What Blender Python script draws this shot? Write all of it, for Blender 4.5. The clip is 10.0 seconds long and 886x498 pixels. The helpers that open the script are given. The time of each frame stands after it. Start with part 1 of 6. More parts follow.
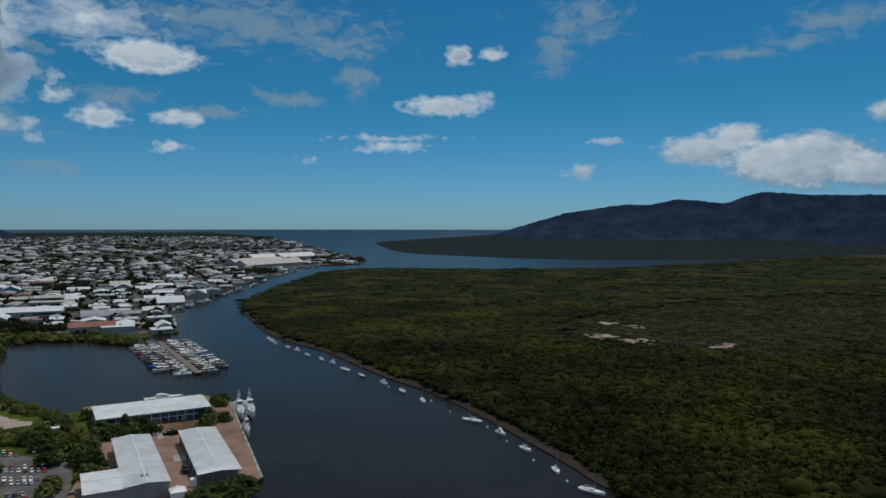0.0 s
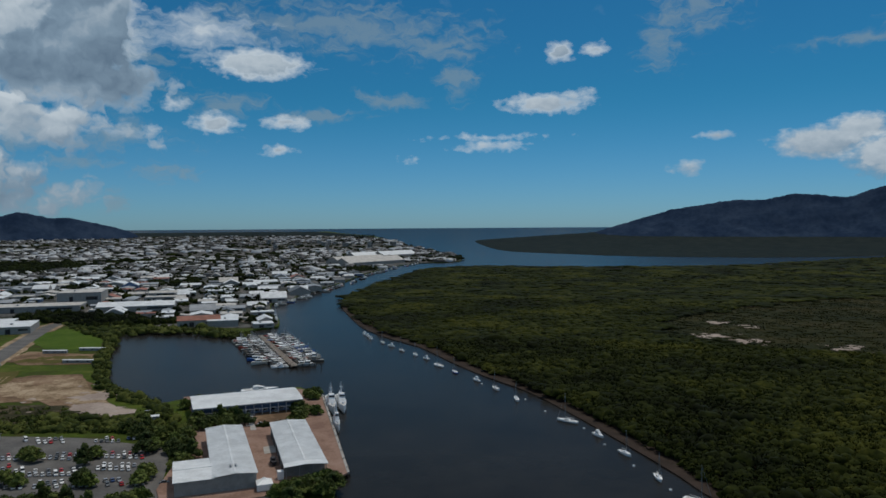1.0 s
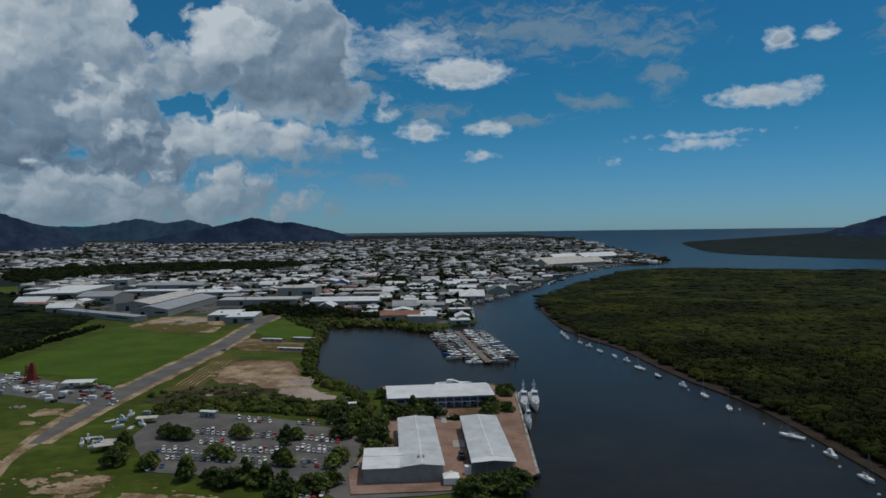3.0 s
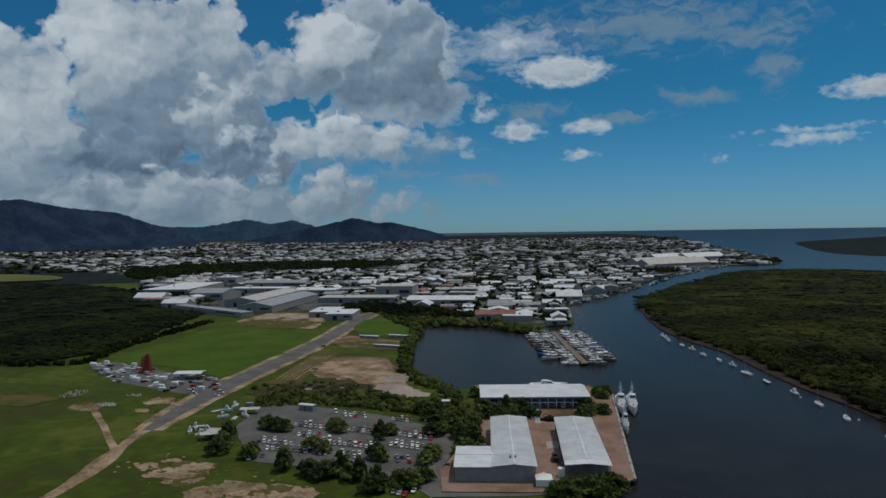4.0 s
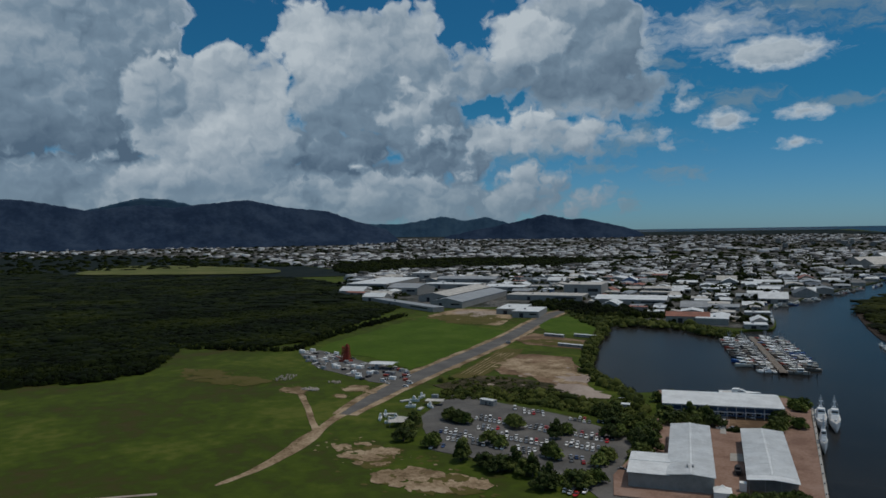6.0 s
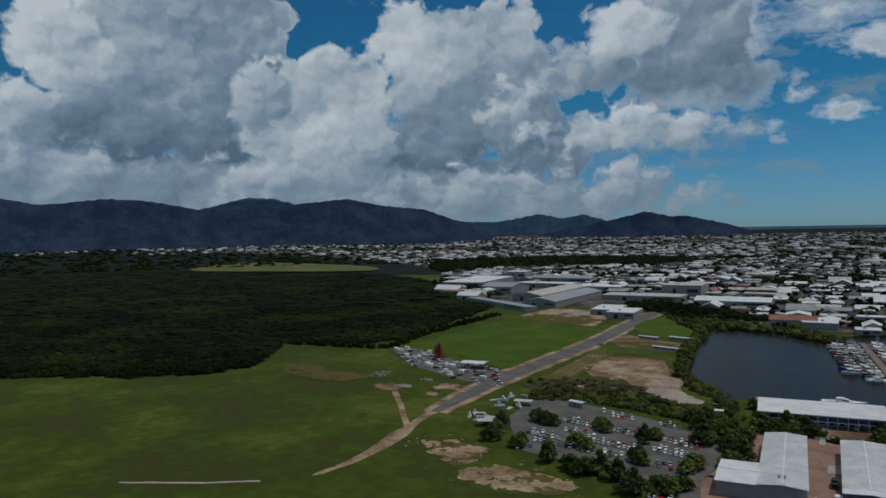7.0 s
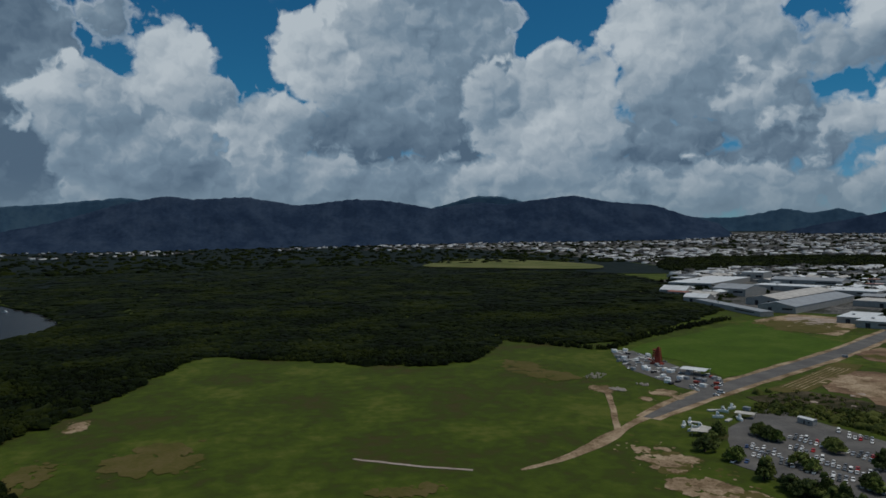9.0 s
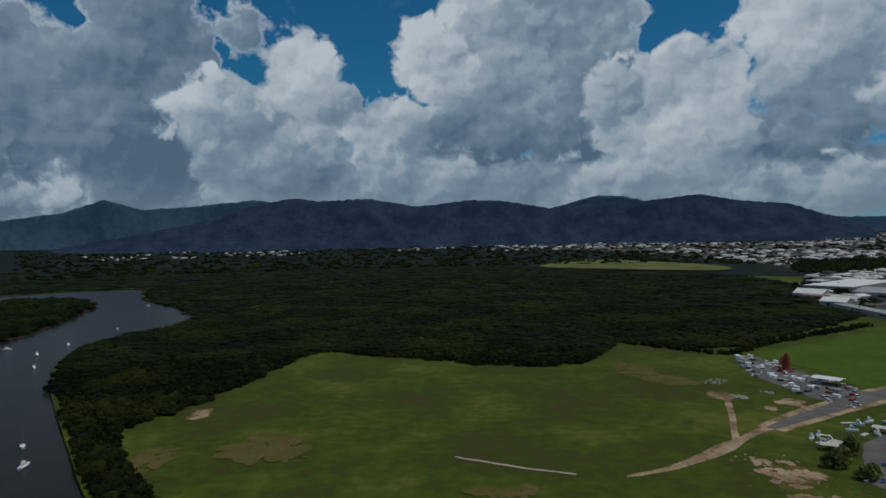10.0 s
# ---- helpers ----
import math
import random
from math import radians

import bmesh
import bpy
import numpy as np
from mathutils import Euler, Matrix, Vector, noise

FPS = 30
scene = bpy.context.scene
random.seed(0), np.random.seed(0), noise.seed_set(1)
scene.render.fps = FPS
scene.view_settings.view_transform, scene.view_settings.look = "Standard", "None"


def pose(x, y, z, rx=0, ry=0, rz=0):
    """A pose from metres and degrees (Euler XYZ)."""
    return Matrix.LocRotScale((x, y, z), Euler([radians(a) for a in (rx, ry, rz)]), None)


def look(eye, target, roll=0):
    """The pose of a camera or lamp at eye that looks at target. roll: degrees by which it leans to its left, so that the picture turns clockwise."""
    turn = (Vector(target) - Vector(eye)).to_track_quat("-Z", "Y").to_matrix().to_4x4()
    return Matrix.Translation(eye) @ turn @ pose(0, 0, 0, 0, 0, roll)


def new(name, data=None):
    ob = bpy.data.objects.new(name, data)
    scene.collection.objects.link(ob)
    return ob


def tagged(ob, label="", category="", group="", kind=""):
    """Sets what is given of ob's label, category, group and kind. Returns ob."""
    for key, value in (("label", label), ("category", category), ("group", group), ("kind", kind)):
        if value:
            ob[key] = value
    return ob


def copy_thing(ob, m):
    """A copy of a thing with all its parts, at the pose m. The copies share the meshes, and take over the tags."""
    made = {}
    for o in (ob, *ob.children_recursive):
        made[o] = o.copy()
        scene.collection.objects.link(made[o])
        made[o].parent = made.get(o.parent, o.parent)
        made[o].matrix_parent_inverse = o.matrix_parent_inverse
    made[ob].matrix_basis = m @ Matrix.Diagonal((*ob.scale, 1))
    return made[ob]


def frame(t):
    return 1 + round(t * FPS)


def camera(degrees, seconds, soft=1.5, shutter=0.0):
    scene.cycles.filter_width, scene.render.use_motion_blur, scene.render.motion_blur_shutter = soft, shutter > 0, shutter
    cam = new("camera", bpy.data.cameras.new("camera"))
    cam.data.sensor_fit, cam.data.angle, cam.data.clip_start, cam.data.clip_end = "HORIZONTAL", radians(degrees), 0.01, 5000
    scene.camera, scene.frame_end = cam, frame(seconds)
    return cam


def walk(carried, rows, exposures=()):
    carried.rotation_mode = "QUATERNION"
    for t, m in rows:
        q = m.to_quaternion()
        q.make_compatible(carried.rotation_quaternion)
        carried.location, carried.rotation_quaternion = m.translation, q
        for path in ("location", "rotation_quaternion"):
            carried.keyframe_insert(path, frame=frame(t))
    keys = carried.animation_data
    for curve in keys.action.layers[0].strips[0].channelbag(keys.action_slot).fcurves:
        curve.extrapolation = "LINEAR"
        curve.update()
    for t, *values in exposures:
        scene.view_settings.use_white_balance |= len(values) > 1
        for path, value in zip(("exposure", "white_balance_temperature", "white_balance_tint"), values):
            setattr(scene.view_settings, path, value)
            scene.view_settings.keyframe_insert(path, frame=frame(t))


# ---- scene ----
cam = camera(62.97, 10.0, soft=1.6)
walk(cam, [
    (0, pose(-0.83, -1.66, 120.67, 88.333, -0.043, -0.114)),
    (0.5, pose(2.23, 7.11, 118.38, 88.274, 0.033, 3.888)),
    (1, pose(3.57, 14.76, 115.99, 88.273, 0.365, 7.819)),
    (1.5, pose(3.77, 21.28, 113.66, 88.384, 0.321, 11.772)),
    (2, pose(3.37, 26.66, 111.55, 88.474, 0.474, 15.635)),
    (2.5, pose(2.81, 30.92, 109.77, 88.595, 0.601, 19.625)),
    (4, pose(3.49, 37.48, 107.12, 88.785, 0.780, 31.289)),
    (4.5, pose(5.21, 37.90, 107.25, 88.795, 0.770, 35.053)),
    (5, pose(7.83, 37.63, 107.87, 88.736, 0.926, 38.973)),
    (5.5, pose(11.32, 36.85, 108.93, 88.708, 0.886, 42.718)),
    (7, pose(25.65, 33.34, 113.88, 88.582, 0.955, 54.171)),
    (7.5, pose(30.84, 32.54, 115.69, 88.502, 0.882, 57.876)),
    (8, pose(35.62, 32.38, 117.27, 88.482, 1.006, 61.883)),
    (8.5, pose(39.48, 33.15, 118.44, 88.542, 1.207, 66.707)),
    (9, pose(41.84, 35.17, 118.94, 88.579, 1.135, 72.029)),
    (9.5, pose(42.07, 38.80, 118.50, 88.668, 1.243, 77.147)),
    (10, pose(39.43, 44.41, 116.84, 88.827, 1.188, 81.437)),
], exposures=[(0.0, 0.02), (2.5, -0.12), (5.0, -0.22), (10.0, -0.25)])

# ---- light ----
SUN_AZ, SUN_EL = -25.0, 66.0          # degrees to the left of +y, degrees up
world = bpy.data.worlds.new("world")
scene.world = world
world.use_nodes = True


def sky_clouds(tree):
    """Clear sky with thick and thin cloud, each cloud given by azimuth and height over the horizon in degrees and its half sizes."""
    nodes, links = tree.nodes, tree.links
    nodes.clear()

    def math(op, a, b=None, c=None, clamp=False):
        n = nodes.new("ShaderNodeMath")
        n.operation, n.use_clamp = op, clamp
        for k, v in enumerate((a, b, c)):
            if v is None:
                continue
            if isinstance(v, (int, float)):
                n.inputs[k].default_value = v
            else:
                links.new(v, n.inputs[k])
        return n.outputs[0]

    def vec(op, a, b=None, c=None):
        n = nodes.new("ShaderNodeVectorMath")
        n.operation = op
        for k, v in enumerate((a, b, c)):
            if v is None:
                continue
            if isinstance(v, tuple):
                n.inputs[k].default_value = v
            else:
                links.new(v, n.inputs[k])
        return n.outputs["Value"] if op in ("LENGTH", "DOT_PRODUCT") else n.outputs[0]

    def fractal(v, scale, detail, rough, distortion=0.0):
        n = nodes.new("ShaderNodeTexNoise")
        n.noise_dimensions = "2D"
        links.new(v, n.inputs["Vector"])
        n.inputs["Scale"].default_value, n.inputs["Detail"].default_value = scale, detail
        n.inputs["Roughness"].default_value, n.inputs["Distortion"].default_value = rough, distortion
        return n.outputs["Fac"]

    def billow(v, scale, detail, rough):
        """Heaped round lumps: high in the middle of each lump."""
        n = nodes.new("ShaderNodeTexVoronoi")
        n.feature, n.voronoi_dimensions = "F1", "2D"
        links.new(v, n.inputs["Vector"])
        n.inputs["Scale"].default_value, n.inputs["Detail"].default_value = scale, detail
        n.inputs["Roughness"].default_value, n.inputs["Lacunarity"].default_value = rough, 2.3
        n.normalize = True
        return math("SUBTRACT", 1.0, n.outputs["Distance"])

    def ramp(v, lo, hi, smooth=True):
        n = nodes.new("ShaderNodeMapRange")
        n.interpolation_type = "SMOOTHSTEP" if smooth else "LINEAR"
        links.new(v, n.inputs[0])
        n.inputs[1].default_value, n.inputs[2].default_value = lo, hi
        return n.outputs[0]

    def mix(f, a, b):
        n = nodes.new("ShaderNodeMix")
        n.data_type = "RGBA"
        for k, v in ((0, f), (6, a), (7, b)):
            if isinstance(v, (float, tuple)):
                n.inputs[k].default_value = v
            else:
                links.new(v, n.inputs[k])
        return n.outputs[2]

    coord = nodes.new("ShaderNodeTexCoord").outputs["Generated"]
    sep = nodes.new("ShaderNodeSeparateXYZ")
    links.new(coord, sep.inputs[0])
    az = math("MULTIPLY", math("ARCTAN2", math("MULTIPLY", sep.outputs[0], -1.0), sep.outputs[1]), 57.2958)
    el = math("MULTIPLY", math("ARCSINE", sep.outputs[2]), 57.2958)
    comb = nodes.new("ShaderNodeCombineXYZ")
    links.new(az, comb.inputs[0])
    links.new(el, comb.inputs[1])
    plane = comb.outputs[0]

    def bend(scale, a, e):
        w = nodes.new("ShaderNodeTexNoise")
        w.noise_dimensions = "2D"
        links.new(plane, w.inputs["Vector"])
        w.inputs["Scale"].default_value, w.inputs["Detail"].default_value = scale, 2.0
        return vec("MULTIPLY_ADD", w.outputs["Color"], (2 * a, 2 * e, 0), vec("ADD", plane, (-a, -e, 0)))

    def field(where, clouds):
        f = None
        for a, e, wa, we in clouds:
            d = vec("LENGTH", vec("MULTIPLY", vec("SUBTRACT", where, (a, e, 0)), (1 / wa, 1 / we, 0)))
            v = math("SUBTRACT", 1.0, d)
            f = v if f is None else math("SMOOTH_MAX", f, v, 0.2)
        return f

    def heap(where, clouds, relief, rim, soft, strength=1.0):
        """Clouds laid one over another, each lit on its upper left and grey below: their cover and their light."""
        cover, light = None, None
        for a, e, wa, we, tone in clouds:
            q = vec("MULTIPLY_ADD", where, (1 / wa, 1 / we, 0), (-a / wa, -e / we, 0))
            d = math("MULTIPLY_ADD", vec("LENGTH", q), -min(wa, we), rim)
            one = math("MULTIPLY_ADD", d, strength / soft, strength * min(wa, we) / soft, clamp=True)
            lit = math("ADD", vec("DOT_PRODUCT", q, (0.14, 0.24, 0)), math("ADD", relief, 0.55 + 0.62 * tone))
            if cover is None:
                cover, light = one, lit
            else:
                cover = math("MAXIMUM", cover, one)
                light = math("MULTIPLY_ADD", math("SUBTRACT", lit, light), one, light)
        return cover, light

    wide, slight = bend(0.28, 1.5, 1.1), bend(0.9, 0.8, 0.45)
    # heaped cloud: round lumps in three sizes, lit from the upper left
    lifted = vec("MULTIPLY", slight, (0.85, 1.1, 1.0))
    lumps, lumps_lit = billow(lifted, 0.36, 2.0, 0.4), billow(vec("ADD", lifted, (0.35, 0.5, 0)), 0.36, 1.0, 0.4)
    big, big_lit = billow(lifted, 0.16, 0.0, 0.4), billow(vec("ADD", lifted, (0.7, 1.1, 0)), 0.16, 0.0, 0.4)
    fine = fractal(slight, 0.6, 5.0, 0.5)
    fine_lit = fractal(vec("ADD", slight, (0.3, 0.5, 0)), 0.6, 3.0, 0.5)
    relief = math("MULTIPLY", math("SUBTRACT", lumps, lumps_lit), 0.75)
    relief = math("MULTIPLY_ADD", math("SUBTRACT", big, big_lit), 1.2, relief)
    relief = math("MULTIPLY_ADD", math("SUBTRACT", fine, fine_lit), 0.4, relief)
    relief = math("MULTIPLY_ADD", math("SUBTRACT", fine, 0.5), 0.3, relief)
    rim = math("MULTIPLY_ADD", math("SUBTRACT", lumps, 0.62), 2.4, math("MULTIPLY", math("SUBTRACT", fine, 0.5), 2.6))
    bank, shade = heap(wide, HEAPS, relief, rim, 0.75)
    overhead = ramp(math("MULTIPLY_ADD", math("SUBTRACT", fine, 0.5), 14.0, el), 19.0, 30.0)
    bank = math("MAXIMUM", bank, math("MULTIPLY", overhead, 0.5))
    # drawn-out layers beside the heaps
    drawn = fractal(vec("MULTIPLY", slight, (0.5, 1.5, 1.0)), 0.8, 7.0, 0.6)
    drawn_rim = math("MULTIPLY", math("SUBTRACT", drawn, 0.52), 3.4)
    layer, layer_s = heap(slight, LAYERS, math("MULTIPLY", math("SUBTRACT", drawn, 0.5), 1.0), drawn_rim, 2.0, 0.8)
    # small fair-weather clouds
    small_n = fractal(vec("MULTIPLY", plane, (0.75, 1.25, 1.0)), 1.25, 5.0, 0.55)
    small_rim = math("MULTIPLY", math("SUBTRACT", small_n, 0.5), 1.0)
    small, small_s = heap(plane, SMALL, math("MULTIPLY", math("SUBTRACT", small_n, 0.5), 0.5), small_rim, 0.55, 0.95)
    # streaked veils
    streak = fractal(vec("MULTIPLY", slight, (0.45, 1.2, 1.0)), 0.9, 8.0, 0.62, 0.5)
    thin = math("ADD", field(slight, CIRRUS), math("MULTIPLY", math("SUBTRACT", streak, 0.5), 2.6))
    veil = math("MULTIPLY", ramp(thin, 0.0, 1.1), 0.62)
    sky = nodes.new("ShaderNodeTexSky")
    sky.sky_type, sky.sun_disc = "NISHITA", False
    sky.sun_elevation, sky.sun_rotation = radians(SUN_EL), radians(-SUN_AZ)
    sky.altitude, sky.air_density, sky.dust_density, sky.ozone_density = 100.0, 1.0, 0.2, 3.0
    tint = nodes.new("ShaderNodeMix")
    tint.data_type, tint.blend_type = "RGBA", "MULTIPLY"
    tint.inputs[0].default_value = 1.0
    links.new(sky.outputs[0], tint.inputs[6])
    links.new(mix(ramp(el, -1.0, 11.0), SKY_LOW, SKY_HIGH), tint.inputs[7])
    col = mix(veil, tint.outputs[2], VEIL)

    def tone(v):
        return mix(ramp(v, -0.1, 0.5, False), CLOUD_DARK, mix(ramp(v, 0.5, 1.25, False), CLOUD_MID, CLOUD_LIGHT))

    col = mix(small, col, tone(small_s))
    col = mix(layer, col, tone(layer_s))
    # low cloud fades into the haze over the hills
    hazed = mix(math("MULTIPLY", math("SUBTRACT", 1.0, ramp(el, 0.5, 5.0)), 0.45), tone(shade), VEIL)
    col = mix(bank, col, hazed)
    bg = nodes.new("ShaderNodeBackground")
    links.new(col, bg.inputs[0])
    bg.inputs[1].default_value = 0.07
    out = nodes.new("ShaderNodeOutputWorld")
    links.new(bg.outputs[0], out.inputs[0])


SKY_LOW, SKY_HIGH = (0.33, 0.64, 1.05, 1), (0.12, 0.56, 0.76, 1)
CLOUD_DARK, CLOUD_MID, CLOUD_LIGHT, VEIL = (1.3, 2.1, 3.1, 1), (2.75, 3.95, 5.2, 1), (7.3, 8.3, 9.1, 1), (2.7, 3.9, 4.8, 1)
# azimuth, height, half width, half height, and how light each is
HEAPS_LOW = [(50.8, 2.4, 17, 2.4, 0.1), (112.7, 7.6, 9.4, 8.7, -0.6), (79.7, 3.5, 36.6, 3.4, 0.02), (96.6, 3.2, 11.9, 2.1, 0.15), (75.3, 3.4, 14.9, 2.4, -0.05), (58.1, 3.5, 13.6, 2.6, 0), (48.8, 2.9, 11.1, 2, 0.1), (103.6, 10.2, 5.5, 9.6, -0.75), (96.1, 15.4, 2.6, 1.5, -0.4), (94.7, 7.5, 7.2, 5.2, 0), (99.5, 9.5, 3.2, 2.8, 0.55), (92.4, 12.1, 3.7, 3.7, 0.8), (94.3, 5.5, 5.5, 2.2, -0.4), (89.7, 9, 2.6, 3.3, 0.1), (72.3, 12.6, 7, 7.6, -0.3), (77.6, 13.1, 5.5, 6.1, 0.2), (81.8, 13.7, 3.2, 3.7, 0.8), (85.1, 7.6, 4.3, 3.7, 0.25), (78.8, 7.2, 4.9, 2.8, -0.8), (70.9, 6.8, 3.2, 2.6, -0.7), (81.4, 5, 6.4, 1.3, 0.05)]
HEAPS = HEAPS_LOW + [(49.9, 12.9, 4.7, 4.8, 0.25), (48.5, 9.3, 4.3, 3.9, -0.25), (53.4, 12.3, 5.7, 4.8, 0.2), (56.7, 14.8, 3.2, 2.6, 0.8), (54.9, 6.6, 5.1, 2.6, -0.7), (48.1, 5, 5.1, 1.7, -0.7), (63.8, 8.8, 6.4, 4.8, 0.6), (62.2, 12.8, 2.1, 1.8, 0.75), (68, 10.4, 2.6, 2.6, 0.3), (60.5, 7, 3.4, 2.6, 0.2), (66.6, 4.5, 7.2, 1.2, 0.1), (34.6, 10.5, 5.5, 2.2, 0), (35.9, 13.9, 6.4, 4.3, -0.12), (40, 14.5, 3.6, 2.4, 0.7), (43.1, 11.9, 3.4, 2, 0.1), (48.5, 8.9, 3, 2, 0.1), (45.3, 6.4, 3.2, 2.6, -0.55), (39.6, 7.3, 7.9, 1.5, 0.35), (41, 3.4, 3.1, 1.6, 0.45), (48.8, 4, 4.7, 1, 0.2)]
LAYERS = [(31.4, 6.7, 4.3, 0.4, 0.3), (21.5, 12.4, 3.6, 1.1, 0.6), (26.3, 13.2, 3, 0.9, 0.45), (26.2, 14.5, 6.4, 1.7, 0.2), (33.6, 13.6, 5.5, 2.4, 0.3), (42.7, 4.5, 5.1, 0.7, 0.2), (33.8, 4.9, 1.5, 0.3, 0.3), (35.4, 6.8, 7.2, 0.9, 0.4)]
SMALL_EAST = [(-19.9, 5.8, 3.8, 1.3, 0.4), (-22.0, 6.6, 2.3, 1.2, 0.6), (-26.3, 4.7, 5.7, 2.0, 0.45), (-27.0, 5.8, 2.6, 1.2, 0.6), (-30.6, 4.0, 2.6, 1.5, 0.4), (-27.1, 2.9, 2.3, 0.4, 0.2), (-0.3, 9.5, 4.0, 0.9, 0.5), (-2.6, 10.0, 1.7, 0.6, 0.6), (3.8, 6.3, 3.2, 0.5, 0.4), (4.3, 7.0, 4.7, 0.3, 0.4), (-10.9, 4.3, 1.4, 0.6, 0.5), (-12.8, 6.6, 1.2, 0.4, 0.2)]
SMALL = SMALL_EAST + [(-31.3, 7.9, 1.1, 0.8, 0.4), (10.6, 5.3, 0.9, 0.3, 0.2), (20.6, 6.0, 1.5, 0.5, 0.3), (20.0, 8.1, 2.2, 0.7, 0.5), (25.2, 7.9, 2.0, 0.9, 0.5), (28.0, 9.2, 1.2, 0.5, 0.3), (-4.0, 13.4, 1.2, 0.6, 0.4), (-1.4, 13.3, 1.2, 0.9, 0.2), (21.9, 12.3, 4.0, 1.3, 0.5)]
CIRRUS = [(7.9, 14.0, 4.7, 2.0), (6.7, 11.5, 1.7, 2.2), (11.9, 9.8, 3.8, 0.8), (-11.4, 15.6, 3.8, 2.6), (-8.8, 13.3, 2.1, 2.6), (-22.1, 12.5, 5.5, 0.6), (-28.5, 14.2, 4.7, 1.2), (-26.5, 12.9, 3.8, 0.6), (17.0, 15.5, 11.1, 2.4), (32.5, 11.8, 5.5, 3.9), (24.5, 9.3, 3.8, 1.1), (31.3, 6.8, 3.8, 0.8), (17.4, 8.6, 3.4, 0.6), (40.6, 6.5, 11.9, 1.7), (34.0, 4.8, 2.6, 0.7), (32.3, 1.9, 1.3, 1.0), (14.2, 15.0, 10.6, 2.2), (28.7, 4.2, 2.6, 0.9), (32.1, 2.1, 1.1, 1.0)]
sky_clouds(world.node_tree)
sun = new("sun", bpy.data.lights.new("sun", "SUN"))
sun.data.energy, sun.data.angle, sun.data.color = 1.95, radians(0.5), (1.0, 0.92, 0.80)
sx = -math.sin(radians(SUN_AZ)) * math.cos(radians(SUN_EL))
sy = math.cos(radians(SUN_AZ)) * math.cos(radians(SUN_EL))
sun.matrix_world = look((sx * 900, sy * 900, math.sin(radians(SUN_EL)) * 900), (0, 0, 0))

# ---- materials ----
def material(name, colors, scale=1.0, fine=8.0, rough=0.8, bump=0.3, metal=0.0, island=0.0, each=0.0, spec=0.3, spread=0.28):
    """A surface of two to four colours, mixed by a coarse and a fine noise; island and each: how far joined or separate pieces differ."""
    m = bpy.data.materials.new(name)
    m.use_nodes = True
    nodes, links = m.node_tree.nodes, m.node_tree.links
    b = nodes["Principled BSDF"]
    coord = nodes.new("ShaderNodeTexCoord")
    geo = nodes.new("ShaderNodeNewGeometry")
    n1, n2 = nodes.new("ShaderNodeTexNoise"), nodes.new("ShaderNodeTexNoise")
    for n, s, d in ((n1, scale, 5.0), (n2, scale * fine, 6.0)):
        links.new(geo.outputs["Position"] if each == 0 else coord.outputs["Object"], n.inputs["Vector"])
        n.inputs["Scale"].default_value, n.inputs["Detail"].default_value = s, d
        n.inputs["Roughness"].default_value = 0.6
    add = nodes.new("ShaderNodeMath")
    add.operation = "MULTIPLY_ADD"
    links.new(n2.outputs["Fac"], add.inputs[0])
    add.inputs[1].default_value = 0.55
    links.new(n1.outputs["Fac"], add.inputs[2])
    sub = nodes.new("ShaderNodeMath")
    sub.operation = "SUBTRACT"
    links.new(add.outputs[0], sub.inputs[0])
    sub.inputs[1].default_value = 0.275
    fac = sub.outputs[0]
    if island or each:
        src = geo.outputs["Random Per Island"]
        if each:
            src = nodes.new("ShaderNodeObjectInfo").outputs["Random"]
        ma = nodes.new("ShaderNodeMath")
        ma.operation = "MULTIPLY_ADD"
        links.new(src, ma.inputs[0])
        ma.inputs[1].default_value = island or each
        ad = nodes.new("ShaderNodeMath")
        ad.operation = "SUBTRACT"
        links.new(fac, ad.inputs[0])
        ad.inputs[1].default_value = 0.5 * (island or each)
        links.new(ad.outputs[0], ma.inputs[2])
        fac = ma.outputs[0]
    ramp = nodes.new("ShaderNodeValToRGB")
    els = ramp.color_ramp.elements
    while len(els) < len(colors):
        els.new(0.5)
    for k, c in enumerate(colors):
        els[k].position = 0.5 - spread / 2 + spread * k / max(1, len(colors) - 1)
        els[k].color = (*c, 1)
    links.new(fac, ramp.inputs[0])
    links.new(ramp.outputs[0], b.inputs["Base Color"])
    b.inputs["Roughness"].default_value, b.inputs["Metallic"].default_value = rough, metal
    b.inputs["Specular IOR Level"].default_value = spec
    if bump:
        bp = nodes.new("ShaderNodeBump")
        bp.inputs["Strength"].default_value = bump
        bp.inputs["Distance"].default_value = 0.25 / scale / fine
        links.new(n2.outputs["Fac"], bp.inputs["Height"])
        links.new(bp.outputs[0], b.inputs["Normal"])
    return m


M_GRASS = material("grass", [(0.048, 0.044, 0.013), (0.036, 0.051, 0.007), (0.048, 0.072, 0.007), (0.080, 0.094, 0.016)], 0.012, 10, 0.95, 0.3, spec=0.1, spread=0.34)
M_DRY = material("dry_grass", [(0.064, 0.062, 0.014), (0.083, 0.073, 0.020), (0.105, 0.083, 0.032)], 0.05, 8, 0.95, 0.3, spec=0.1, spread=0.4)
M_FIELD = material("mown_grass", [(0.038, 0.068, 0.006), (0.047, 0.086, 0.006), (0.064, 0.098, 0.012)], 0.02, 12, 0.95, 0.4, spec=0.1)
M_SCRUB = material("scrub", [(0.022, 0.022, 0.009), (0.040, 0.036, 0.017), (0.082, 0.064, 0.042)], 0.03, 10, 0.95, 0.6, spec=0.1)
M_TOWN = material("town_ground", [(0.024, 0.028, 0.018), (0.05, 0.052, 0.048), (0.10, 0.098, 0.095), (0.15, 0.14, 0.13)], 0.02, 8, 0.9, 0.3, spec=0.1)
